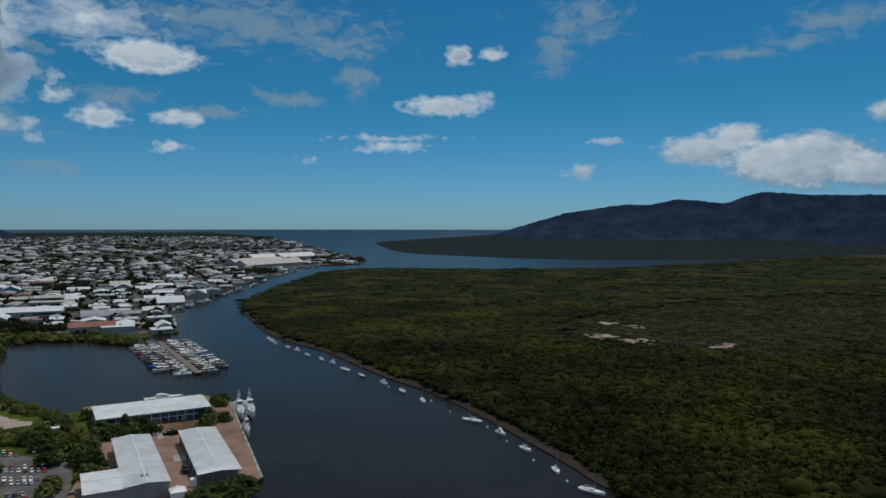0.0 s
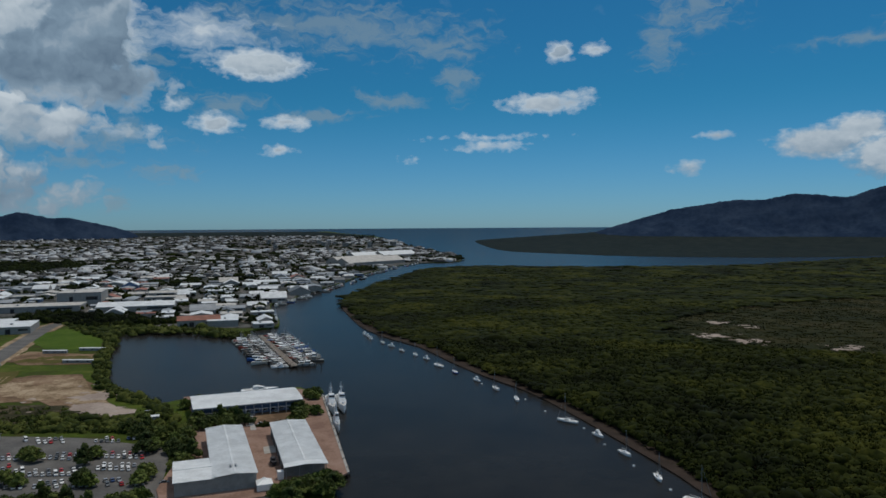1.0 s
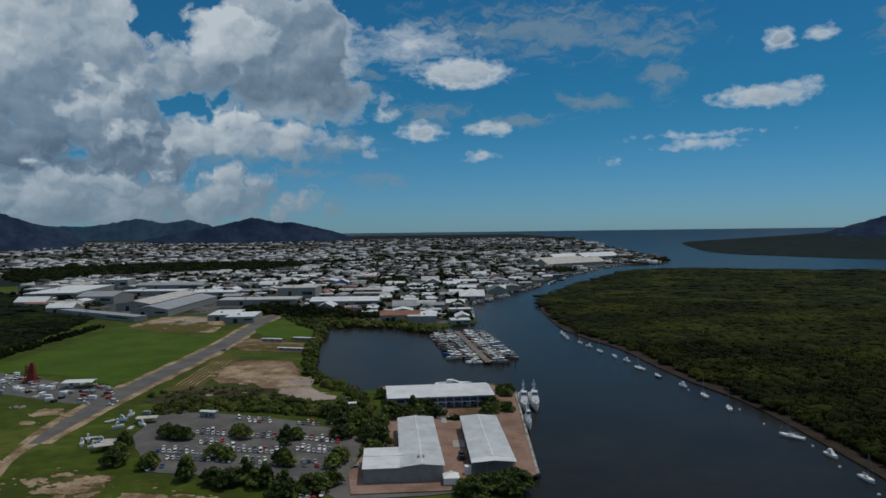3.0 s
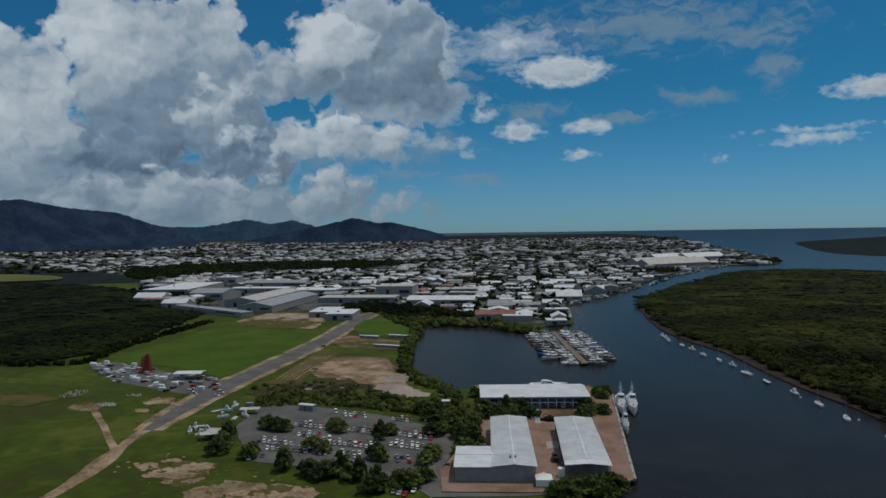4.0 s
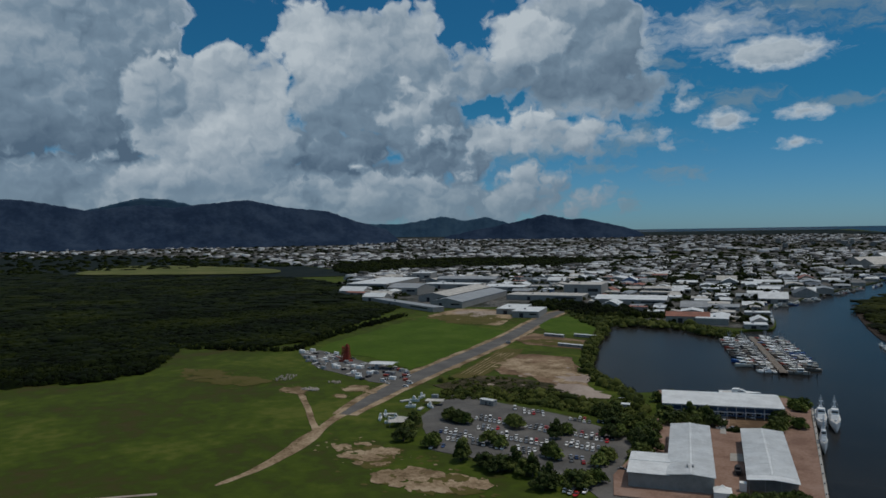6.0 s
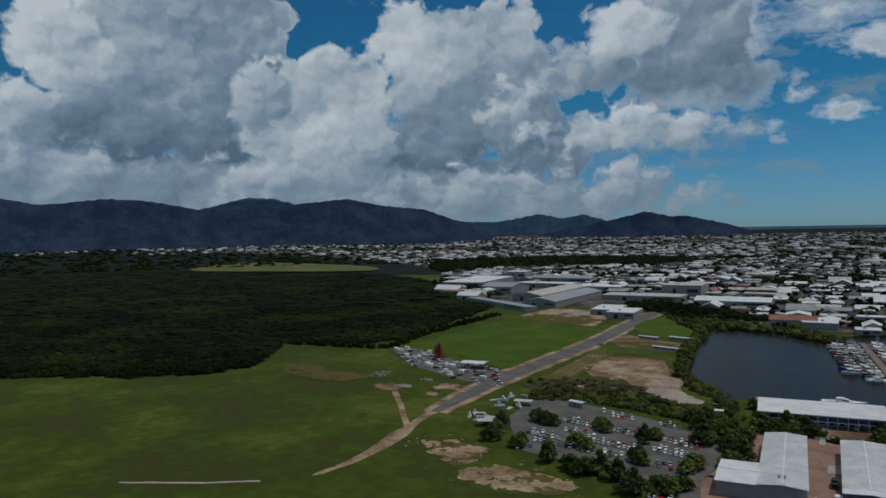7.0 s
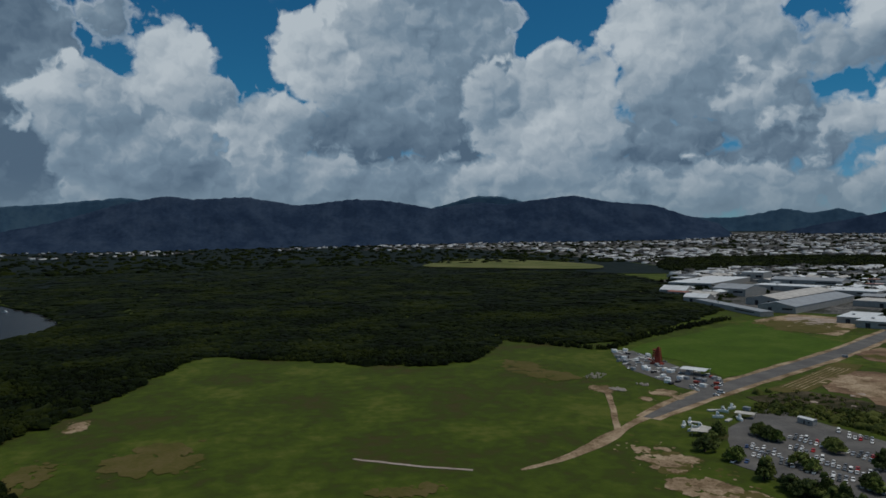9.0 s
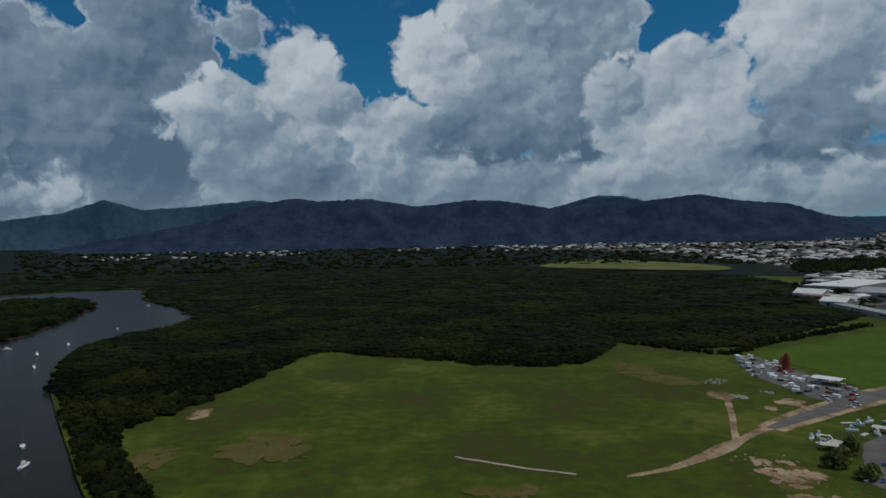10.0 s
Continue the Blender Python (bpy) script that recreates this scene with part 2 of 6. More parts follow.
M_DIRT = material("bare_earth", [(0.13, 0.09, 0.05), (0.25, 0.18, 0.115), (0.36, 0.28, 0.19)], 0.06, 10, 0.95, 0.3, spec=0.1)
M_EARTH = material("dark_earth", [(0.10, 0.065, 0.04), (0.17, 0.11, 0.068), (0.25, 0.175, 0.115)], 0.03, 12, 0.95, 0.5, spec=0.1)
M_SAND = material("pale_mud", [(0.24, 0.19, 0.16), (0.36, 0.30, 0.26)], 0.05, 10, 0.9, 0.3, spec=0.1)
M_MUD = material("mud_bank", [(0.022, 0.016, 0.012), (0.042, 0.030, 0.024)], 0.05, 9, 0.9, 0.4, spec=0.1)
M_ASPHALT = material("asphalt", [(0.070, 0.067, 0.064), (0.094, 0.089, 0.084), (0.125, 0.118, 0.11)], 0.05, 20, 0.85, 0.2)
# green leaves darkened in colour to stand for cloud shade on the western wood
M_CANOPY_SHADED = material("canopy", [(0.0020, 0.0041, 0.0010), (0.0040, 0.0080, 0.0012), (0.0074, 0.0126, 0.0015), (0.0165, 0.0225, 0.0026)], 0.010, 30, 0.95, 0.5, island=0.14, spec=0.08)
M_MANGROVE = material("mangrove_leaves", [(0.0056, 0.0082, 0.0020), (0.0102, 0.0146, 0.0022), (0.0185, 0.0238, 0.0030), (0.039, 0.042, 0.0055)], 0.008, 30, 0.95, 0.5, island=0.12, spec=0.08, spread=0.32)
M_MARSH = material("salt_marsh", [(0.011, 0.014, 0.003), (0.019, 0.0205, 0.005), (0.036, 0.032, 0.011)], 0.012, 14, 0.95, 0.5, spec=0.08, spread=0.34)
# the blue of distance haze is painted into the hills' base colour
M_HILL_HAZED = material("hazed_wooded_hills", [(0.016, 0.029, 0.056), (0.023, 0.039, 0.070), (0.032, 0.050, 0.083)], 0.008, 6, 1.0, 0.25, spec=0.0)
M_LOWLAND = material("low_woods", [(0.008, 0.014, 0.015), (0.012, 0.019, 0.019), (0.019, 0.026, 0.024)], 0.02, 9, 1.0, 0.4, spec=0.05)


def water_material():
    m = material("inlet_water", [(0.016, 0.0155, 0.0145), (0.023, 0.022, 0.020)], 0.01, 6, 0.25, 0.0, spec=0.5)
    m.node_tree.nodes["Principled BSDF"].inputs["IOR"].default_value = 1.1
    nodes, links = m.node_tree.nodes, m.node_tree.links
    geo = nodes.new("ShaderNodeNewGeometry")
    n = nodes.new("ShaderNodeTexNoise")
    n.inputs["Scale"].default_value, n.inputs["Detail"].default_value = 0.35, 4.0
    links.new(geo.outputs["Position"], n.inputs["Vector"])
    bp = nodes.new("ShaderNodeBump")
    bp.inputs["Strength"].default_value, bp.inputs["Distance"].default_value = 0.15, 0.3
    links.new(n.outputs["Fac"], bp.inputs["Height"])
    links.new(bp.outputs[0], nodes["Principled BSDF"].inputs["Normal"])
    return m


M_WATER = water_material()

# ---- ground ----
# Far country is drawn in towards the middle along the line of sight, so that the plain, the sea and
# the ranges many kilometres off stand within the last two kilometres of the sheet.
HUB = np.array((20.0, 30.0, 114.0))
NEAR, SPAN = 2500.0, 2300.0


def drawn_in(p):
    p = np.atleast_2d(np.asarray(p, float))
    d = p - HUB
    D = np.maximum(np.hypot(d[:, 0], d[:, 1]), 1.0)
    r = np.where(D > NEAR, NEAR + SPAN * (1 - 1 / (1 + (np.maximum(D, NEAR) - NEAR) / SPAN)), D)
    return HUB + d * (r / D)[:, None]


def lift(x, y):
    """How far the sheets that lie on the far plain stand over it."""
    return np.clip((np.hypot(np.asarray(x) - HUB[0], np.asarray(y) - HUB[1]) - 2300) / 350, 0, 8)


def mesh_of(name, verts, faces, mat):
    """A mesh from arrays; faces all have the same number of corners."""
    verts, faces = np.asarray(verts, np.float32), np.asarray(faces, np.int32)
    me = bpy.data.meshes.new(name)
    k = faces.shape[1]
    me.vertices.add(len(verts))
    me.vertices.foreach_set("co", verts.ravel())
    me.loops.add(faces.size)
    me.loops.foreach_set("vertex_index", faces.ravel())
    me.polygons.add(len(faces))
    me.polygons.foreach_set("loop_start", np.arange(0, faces.size, k, dtype=np.int32))
    me.polygons.foreach_set("loop_total", np.full(len(faces), k, np.int32))
    me.update(calc_edges=True)
    me.validate()
    me.materials.append(mat)
    return me


def rounded(points, step=25.0, closed=True):
    """A smooth line through the corners of a plan."""
    P = [np.array(p, float) for p in points]
    n, out = len(P), []
    for i in range(n if closed else n - 1):
        if closed:
            a, b, c, d = P[i - 1], P[i], P[(i + 1) % n], P[(i + 2) % n]
        else:
            a, b, c, d = P[max(i - 1, 0)], P[i], P[i + 1], P[min(i + 2, n - 1)]
        L = np.linalg.norm(c - b)
        k = int(min(40, max(1, L / step)))
        for j in range(k):
            t = j / k
            w = 0.5 if L < 2500 else 0.0
            m1, m2 = w * (c - a), w * (d - b)
            lim = 0.9 * L
            m1 = m1 * min(1, lim / max(1, np.linalg.norm(m1)))
            m2 = m2 * min(1, lim / max(1, np.linalg.norm(m2)))
            if w == 0:
                out.append(b + (c - b) * t)
            else:
                out.append((2 * t**3 - 3 * t**2 + 1) * b + (t**3 - 2 * t**2 + t) * m1 + (-2 * t**3 + 3 * t**2) * c + (t**3 - t**2) * m2)
    if not closed:
        out.append(P[-1])
    return np.array(out)


def ragged(line, amount, size):
    out = []
    for x, y in line:
        v = noise.noise_vector((x / size, y / size, 3.1)) + 0.5 * noise.noise_vector((x / size * 2.7, y / size * 2.7, 7.7))
        out.append((x + v.x * amount, y + v.y * amount))
    return np.array(out)


def inside(line, pts):
    pts = np.atleast_2d(pts)
    x, y = pts[:, 0], pts[:, 1]
    hit = np.zeros(len(pts), bool)
    j = len(line) - 1
    for i in range(len(line)):
        xi, yi = line[i]
        xj, yj = line[j]
        if yi != yj:
            hit ^= ((yi > y) != (yj > y)) & (x < (xj - xi) * (y - yi) / (yj - yi) + xi)
        j = i
    return hit


def sheet_data(line, spacing, top, far_rings=True, relief=0.0, relief_size=60.0):
    """Verts and triangles of a plan filled with points, finer near the middle."""
    from mathutils.geometry import delaunay_2d_cdt
    lo, hi = line.min(0), line.max(0)
    pts = []
    lim = np.clip(np.array([lo, hi]), -2600, 2600)
    gx = np.arange(lim[0, 0], lim[1, 0], spacing)
    gy = np.arange(lim[0, 1], lim[1, 1], spacing)
    if len(gx) and len(gy):
        g = np.stack(np.meshgrid(gx, gy), -1).reshape(-1, 2)
        g = g + np.random.uniform(-0.3, 0.3, g.shape) * spacing
        g = g[np.hypot(g[:, 0], g[:, 1]) < 2600]
        pts.append(g)
    if far_rings:
        for D in (2700, 3000, 3400, 3900, 4500, 5300, 6500, 8000, 10000, 12500, 15500, 19500):
            a = np.radians(np.arange(0, 360, 3))
            pts.append(np.stack([np.cos(a) * D, np.sin(a) * D], -1))
    pts = np.concatenate(pts) if pts else np.zeros((0, 2))
    pts = pts[inside(line, pts)]
    n = len(line)
    allp = [Vector(p) for p in np.concatenate([line, pts])]
    v, _, f, _, _, _ = delaunay_2d_cdt(allp, [], [list(range(n))], 1, 1e-3)
    v = np.array([(p.x, p.y) for p in v])
    f = np.array([t for t in f if len(t) == 3])
    z = np.full(len(v), float(top))
    if relief:
        z += [relief * noise.noise((x / relief_size, y / relief_size, 1.3)) for x, y in v]
    return np.column_stack([v, z]), f


SHEETS = []


def sheet(name, line, mat, top, spacing=60.0, skirt=2.5, relief=0.0, relief_size=60.0, label="", category="", kind="structure", far_rings=False, raised=0.0):
    SHEETS.append(name)
    top += 0.003 * len(SHEETS)
    v, f = sheet_data(line, spacing, top, far_rings, relief, relief_size)
    v[:, 2] += raised * lift(v[:, 0], v[:, 1])
    base = len(v)
    # an edge that goes down from the rim
    d = {(round(x, 2), round(y, 2)): k for k, (x, y, _) in enumerate(v)}
    rim = [d[(round(x, 2), round(y, 2))] for x, y in line if (round(x, 2), round(y, 2)) in d]
    low = v[rim].copy()
    low[:, 2] -= skirt
    n = len(rim)
    side = []
    for k in range(n):
        a, b = rim[k], rim[(k + 1) % n]
        c, e = base + k, base + (k + 1) % n
        side += [(a, c, e), (a, e, b)]
    ob = new(name, mesh_of(name, drawn_in(np.concatenate([v, low])), np.concatenate([f, np.array(side)]), mat))
    for p in ob.data.polygons:
        p.use_smooth = False
    return tagged(ob, label, category, kind=kind)


# water: rings out to the horizon
rings = [0, 150, 300, 500, 800, 1200, 1700, 2500, 2800, 3200, 3700, 4300, 5200, 6500, 8500, 11000, 15000, 22000, 35000, 60000, 120000]
wv, wf, SEG = [(20.0, 30.0, 0.0)], [], 96
for k, D in enumerate(rings[1:]):
    for s in range(SEG):
        a = 2 * math.pi * s / SEG
        wv.append((20 + D * math.cos(a), 30 + D * math.sin(a), 0.0))
for s in range(SEG):
    wf.append((0, 1 + s, 1 + (s + 1) % SEG))
for k in range(len(rings) - 2):
    for s in range(SEG):
        a, b = 1 + k * SEG + s, 1 + k * SEG + (s + 1) % SEG
        wf += [(a, a + SEG, b + SEG), (a, b + SEG, b)]
water = new("water", mesh_of("water", drawn_in(wv), wf, M_WATER))
for p in water.data.polygons:
    p.use_smooth = True
tagged(water, "grey-blue tidal inlet and open sea", "water", kind="structure")

# plans of the land, in metres from under the first place of the camera
EAST_BANK = [(72, 337), (66, 356), (46, 406), (18, 471), (-8, 523), (-39, 567), (-72, 622), (-115, 701), (-152, 746), (-202, 825), (-279, 1014),
             (-301, 1088), (-326, 1235), (-328, 1416), (-324, 1758), (-305, 1999), (-176, 2140), (-9, 2106), (227, 2095), (552, 2176), (762, 2349), (1165, 2682),
             (2100, 3300), (3300, 3000), (3300, -600), (700, -400), (180, 120)]
BASIN = [(-91, 338), (-88, 341), (-148, 494), (-169, 511), (-231, 473), (-244, 455), (-262, 470), (-312, 508), (-336, 537), (-386, 615), (-441, 717), (-449, 772),
         (-382, 778), (-330, 752), (-318, 795), (-301, 817), (-338, 911), (-370, 923), (-361, 950), (-404, 1067), (-388, 1095), (-406, 1195), (-410, 1321),
         (-413, 1507), (-433, 1758), (-428, 2080), (-397, 2291), (-281, 2402), (-304, 2737), (-422, 3097), (-804, 4411), (-1319, 6282), (-2321, 9725), (-4600, 16000)]
BASIN += [(-24000 * math.sin(radians(a)), 24000 * math.cos(radians(a))) for a in range(17, 172, 3)]
RIVER = [(-2600, -9000), (-1500, -2200), (-1600, -1000), (-1675, -674), (-1719, -627), (-1775, -426), (-1458, -331), (-1215, -209), (-1038, -162), (-914, -197),
         (-848, -225), (-749, -228), (-623, -199), (-509, -156), (-388, -105), (-315, -74), (-230, -30), (-130, 60), (-85, 200), (-82, 300)]
SPIT = [(-884, -346), (-957, -339), (-1163, -359), (-1271, -368), (-1404, -414), (-1506, -526), (-1468, -600), (-1300, -1500), (-700, -1500), (-800, -600)]
HEADLAND = [(-566, 6081), (-314, 4203), (-149, 3437), (103, 3096), (311, 2875), (697, 2746), (992, 2762), (1248, 2873), (2300, 3600), (5000, 4000), *[(24000 * math.sin(radians(a)), 24000 * math.cos(radians(a))) for a in range(78, 4, -3)], (1000, 15000), (-100, 9000), (-480, 7000)]
west_line = np.concatenate([rounded(BASIN, 22, False), rounded(RIVER, 22, False)])
east_line = rounded(EAST_BANK, 22)
spit_line = rounded(SPIT, 25)
head_line = rounded(HEADLAND, 40)
ground = sheet("ground", west_line, M_GRASS, 2.05, 40, 3.4, 0.06, 50, "green rough grassland with dry brown patches", "ground", far_rings=True)
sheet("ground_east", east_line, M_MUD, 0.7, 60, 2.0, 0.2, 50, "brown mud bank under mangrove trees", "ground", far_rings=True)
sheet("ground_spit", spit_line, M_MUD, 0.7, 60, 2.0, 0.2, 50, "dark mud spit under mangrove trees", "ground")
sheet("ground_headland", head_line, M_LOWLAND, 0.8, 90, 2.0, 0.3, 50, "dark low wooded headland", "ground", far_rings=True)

FAR_PLAIN = [(-900, 4500), (-1360, 6300), (-2400, 9700), (-4700, 15900)] + [(-23600 * math.sin(radians(a)), 23600 * math.cos(radians(a))) for a in range(18, 100, 3)] + [(-9300, -400), (-4000, 3000), (-1500, 3500)]
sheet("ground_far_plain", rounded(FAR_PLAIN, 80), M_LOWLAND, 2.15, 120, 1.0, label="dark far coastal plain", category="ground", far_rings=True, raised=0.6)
FAR_WOODS = [(-1500, 1130), (-1700, 1265), (-2300, 1405), (-4200, 1485), (-7000, 885), (-9300, -520), (-15000, -9000), (-9000, -14000), (-2500, -6000), (-1560, -1500), (-1700, -800), (-1790, -640), (-1850, -400), (-1700, 200), (-1650, 900)]
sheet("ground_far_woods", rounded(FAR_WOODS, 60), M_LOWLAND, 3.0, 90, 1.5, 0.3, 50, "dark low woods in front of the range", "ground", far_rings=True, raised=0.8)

# ---- ranges of hills ----
def hills(name, peaks, near, far, label, seed, mat, step=0.1):
    """A wooded range. peaks: summits and saddles, as azimuth and height over the eye's level in degrees; near, far: where its foot and its back stand."""
    az = np.arange(peaks[0][0], peaks[-1][0], step)
    el = np.interp(az, [p[0] for p in peaks], [p[1] for p in peaks])
    k = np.hanning(9)
    el = np.convolve(np.pad(el, 4, mode="edge"), k / k.sum(), "valid")
    el += [0.05 * noise.noise((a * 0.9, seed, 0)) + 0.06 * noise.noise((a * 2.6, seed, 4)) + 0.03 * noise.noise((a * 8, seed, 9)) for a in az]
    rows, n = 40, len(az)
    crest = near + (far - near) * 0.75
    v, f = [], []
    for i in range(rows):
        t = i / (rows - 1)
        r = near + (far - near) * t
        for k, a in enumerate(az):
            x, y = HUB[0] - math.sin(radians(a)) * r, HUB[1] + math.cos(radians(a)) * r
            foot = HUB[2] - 85.0
            top = max(foot + 2, HUB[2] + math.tan(radians(el[k])) * crest)
            if t <= 0.75:
                g = t / 0.75
                spur = noise.noise((x / 130, y / 130, seed)) + 0.5 * noise.noise((x / 50, y / 50, seed + 3)) + 0.12 * noise.noise((x / 20, y / 20, seed + 5))
                z = foot + (top - foot) * (0.85 * g**1.2 + 0.15 * g * g + 0.3 * spur * g * (1 - g))
            else:
                z = top - (top - foot) * (t - 0.75) * 2.2
            v.append((x, y, z))
    for i in range(rows - 1):
        for k in range(n - 1):
            a = i * n + k
            f.append((a, a + n, a + n + 1, a + 1))
    ob = new(name, mesh_of(name, v, f, mat))
    for p in ob.data.polygons:
        p.use_smooth = True
    return tagged(ob, label, "hills", kind="structure")


# paler and bluer: thicker distance haze is put into this colour too
M_HILL_FAR_HAZED = material("far_hazed_hills", [(0.026, 0.056, 0.092), (0.034, 0.068, 0.108), (0.044, 0.082, 0.12)], 0.006, 6, 1.0, 0.25, spec=0.0)
hills("backdrop_range_east", [(-50, 2.0), (-38, 2.3), (-31.2, 2.42), (-27, 2.5), (-24, 2.8), (-22.7, 2.5), (-21.4, 1.95), (-18, 2.35), (-16, 1.9), (-14, 1.95), (-9.6, 1.3), (-6, 0.25), (-3.6, -0.5), (-2.5, -1.2)], 4050, 4560, "dark blue wooded mountain range beyond the inlet", 1.0, M_HILL_HAZED)
hills("backdrop_range_near", [(-50, 1.8), (-36, 1.6), (-31.2, 0.95), (-29.2, 0.5), (-27.8, -0.5), (-26.5, -1.2)], 3900, 4150, "dark blue wooded foothill", 2.0, M_HILL_HAZED)
hills("backdrop_hill", [(30.3, -1.2), (31.2, -0.25), (32.4, 0.15), (35.5, 0.9), (36.6, 0.85), (38.4, 1.28), (41.5, 0.55), (44, 0.1), (46, -0.3), (48, -1.2)], 4100, 4380, "dark blue wooded hill behind the town", 3.0, M_HILL_HAZED)
hills("backdrop_range_north", [(39, -0.5), (41, 0.5), (43.1, 1.15), (44.8, 0.85), (46.4, 1.25), (49.6, 0.68), (52, 0.7), (55, 1.0), (60, 1.0)], 4380, 4620, "far pale blue range", 4.0, M_HILL_FAR_HAZED)
hills("backdrop_range_west", [(49.5, -1.0), (51, 0.3), (53.2, 0.9), (55.6, 1.8), (58.5, 2.05), (61.6, 2.7), (65, 2.35), (67, 2.1), (69, 2.35), (72.6, 1.9), (76.2, 2.6), (79.1, 2.75), (83.1, 2.3), (87, 3.0), (91.1, 2.85), (92.8, 3.15), (96.5, 2.4), (100, 1.3), (104, 0.5), (109, -0.3), (113, -1.2)], 3850, 4400, "dark blue forested mountain range", 5.0, M_HILL_HAZED)
hills("backdrop_range_behind", [(62, 1.5), (65.5, 2.3), (67.3, 2.75), (69.2, 2.8), (71.5, 2.2), (75, 1.6)], 4420, 4620, "blue mountain behind the range", 5.5, M_HILL_FAR_HAZED)
hills("backdrop_range_south", [(92, 2.4), (95.8, 3.0), (100.7, 2.5), (103.8, 2.3), (106.4, 3.07), (108.9, 2.15), (112.5, 1.62), (120, 1.4), (130, 1.0)], 4350, 4640, "blue mountain range further off", 6.0, M_HILL_FAR_HAZED)

# ---- mangrove woods ----
def dome():
    bm = bmesh.new()
    bmesh.ops.create_icosphere(bm, subdivisions=2, radius=1.0)
    bmesh.ops.delete(bm, geom=[v for v in bm.verts if v.co.z < -0.35], context="VERTS")
    bm.verts.index_update()
    v = np.array([x.co[:] for x in bm.verts])
    f = np.array([[x.index for x in p.verts] for p in bm.faces])
    bm.free()
    return v, f


DOME_V, DOME_F = dome()


def crowns(pts, radius, height, rng):
    """Lumpy tree crowns, one at each point (x, y, base), joined."""
    n, k = len(pts), len(DOME_V)
    ang = rng.uniform(0, 6.28, n)
    r = radius * np.exp(rng.normal(0, 0.33, n))
    c, s = np.cos(ang), np.sin(ang)
    d = DOME_V[None] * (1 + rng.uniform(-0.42, 0.28, (n, k, 1)))
    x = (d[..., 0] * c[:, None] - d[..., 1] * s[:, None]) * r[:, None]
    y = (d[..., 0] * s[:, None] + d[..., 1] * c[:, None]) * r[:, None] * rng.uniform(0.75, 1.1, n)[:, None]
    z = d[..., 2] * (height * (0.5 + 0.5 * r / radius) * rng.uniform(0.7, 1.25, n))[:, None]
    v = np.stack([x, y, z], -1) + np.asarray(pts)[:, None]
    f = (DOME_F[None] + (np.arange(n) * k)[:, None, None]).reshape(-1, 3)
    return v.reshape(-1, 3), f


def sprays(pts, rad, hgt, each, size, rng):
    """Loose sprays of leaves round the crowns at the points."""
    k = each * len(pts)
    d = rng.normal(size=(k, 3))
    d[:, 2] = np.abs(d[:, 2]) * 1.1 - 0.15
    d /= np.linalg.norm(d, axis=1)[:, None]
    c = np.repeat(np.asarray(pts, float), each, 0) + d * np.array([rad, rad, hgt]) * rng.uniform(0.75, 1.3, (k, 1))
    e = rng.normal(size=(2, k, 3))
    e *= (size / np.linalg.norm(e, axis=2))[..., None]
    return np.stack([c - e[0], c + e[1], c + e[0] - e[1] * 0.5], 1).reshape(-1, 3), np.arange(3 * k).reshape(k, 3)


def scatter(line, spacing, rng, reach=None, jitter=0.45):
    lo, hi = np.maximum(line.min(0), -3400), np.minimum(line.max(0), 3400)
    g = np.stack(np.meshgrid(np.arange(lo[0], hi[0], spacing), np.arange(lo[1], hi[1], spacing)), -1).reshape(-1, 2)
    g = g + rng.uniform(-jitter, jitter, g.shape) * spacing
    if reach:
        D = np.hypot(g[:, 0] - HUB[0], g[:, 1] - HUB[1])
        g = g[(D >= reach[0]) & (D < reach[1])]
    return g[inside(line, g)]


def in_view(p):
    a = np.degrees(np.arctan2(-(p[:, 0] - 20), p[:, 1] - 30))
    return p[(a > -40) & (a < 122)]


def wood(name, line, label, seed, bands=((0, 480, 4.3, 3.0, 2.7), (480, 700, 5.2, 3.7, 2.8), (700, 1100, 7.0, 5.2, 2.1), (1100, 1900, 13, 10, 1.9), (1900, 3400, 28, 20, 1.8)), bare=None, level=2.6, mat=None):
    rng = np.random.default_rng(seed)
    vs, fs, off = [], [], 0
    for d0, d1, sp, rad, hgt in bands:
        p = scatter(line, sp, rng, (d0, d1))
        p = in_view(p) if len(p) else p
        if bare is not None and len(p):
            p = p[~bare(p)]
        if not len(p):
            continue
        z = level + 1.4 * np.array([noise.noise((x / 45, y / 45, seed)) + 0.6 * noise.noise((x / 14, y / 14, seed)) for x, y in p])
        v, f = crowns(np.column_stack([p, z]), rad, hgt, rng)
        vs.append(drawn_in(v))
        fs.append(f + off)
        off += len(v)
        if d1 <= 700:
            v, f = sprays(np.column_stack([p, z]), rad, hgt, 22, 0.85, rng)
            vs.append(v)
            fs.append(f + off)
            off += len(v)
    ob = new(name, mesh_of(name, np.concatenate(vs), np.concatenate(fs), mat or M_CANOPY_SHADED))
    return tagged(ob, label, "trees", kind="stuff")


def ellipse(p, x, y, a, b, turn):
    c, s = math.cos(radians(turn)), math.sin(radians(turn))
    u, w = (p[:, 0] - x) * c + (p[:, 1] - y) * s, -(p[:, 0] - x) * s + (p[:, 1] - y) * c
    return (u / a) ** 2 + (w / b) ** 2 < 1


SALT = [(140, 830), (200, 715), (300, 680), (460, 760), (640, 900), (900, 1150), (700, 1300), (420, 1180), (230, 1000)]
salt_line = ragged(rounded(SALT, 20), 50, 70)
bank_line = np.array([(72, 337), (46, 406), (18, 471), (-39, 567), (-115, 701), (-202, 825), (-279, 1014)])


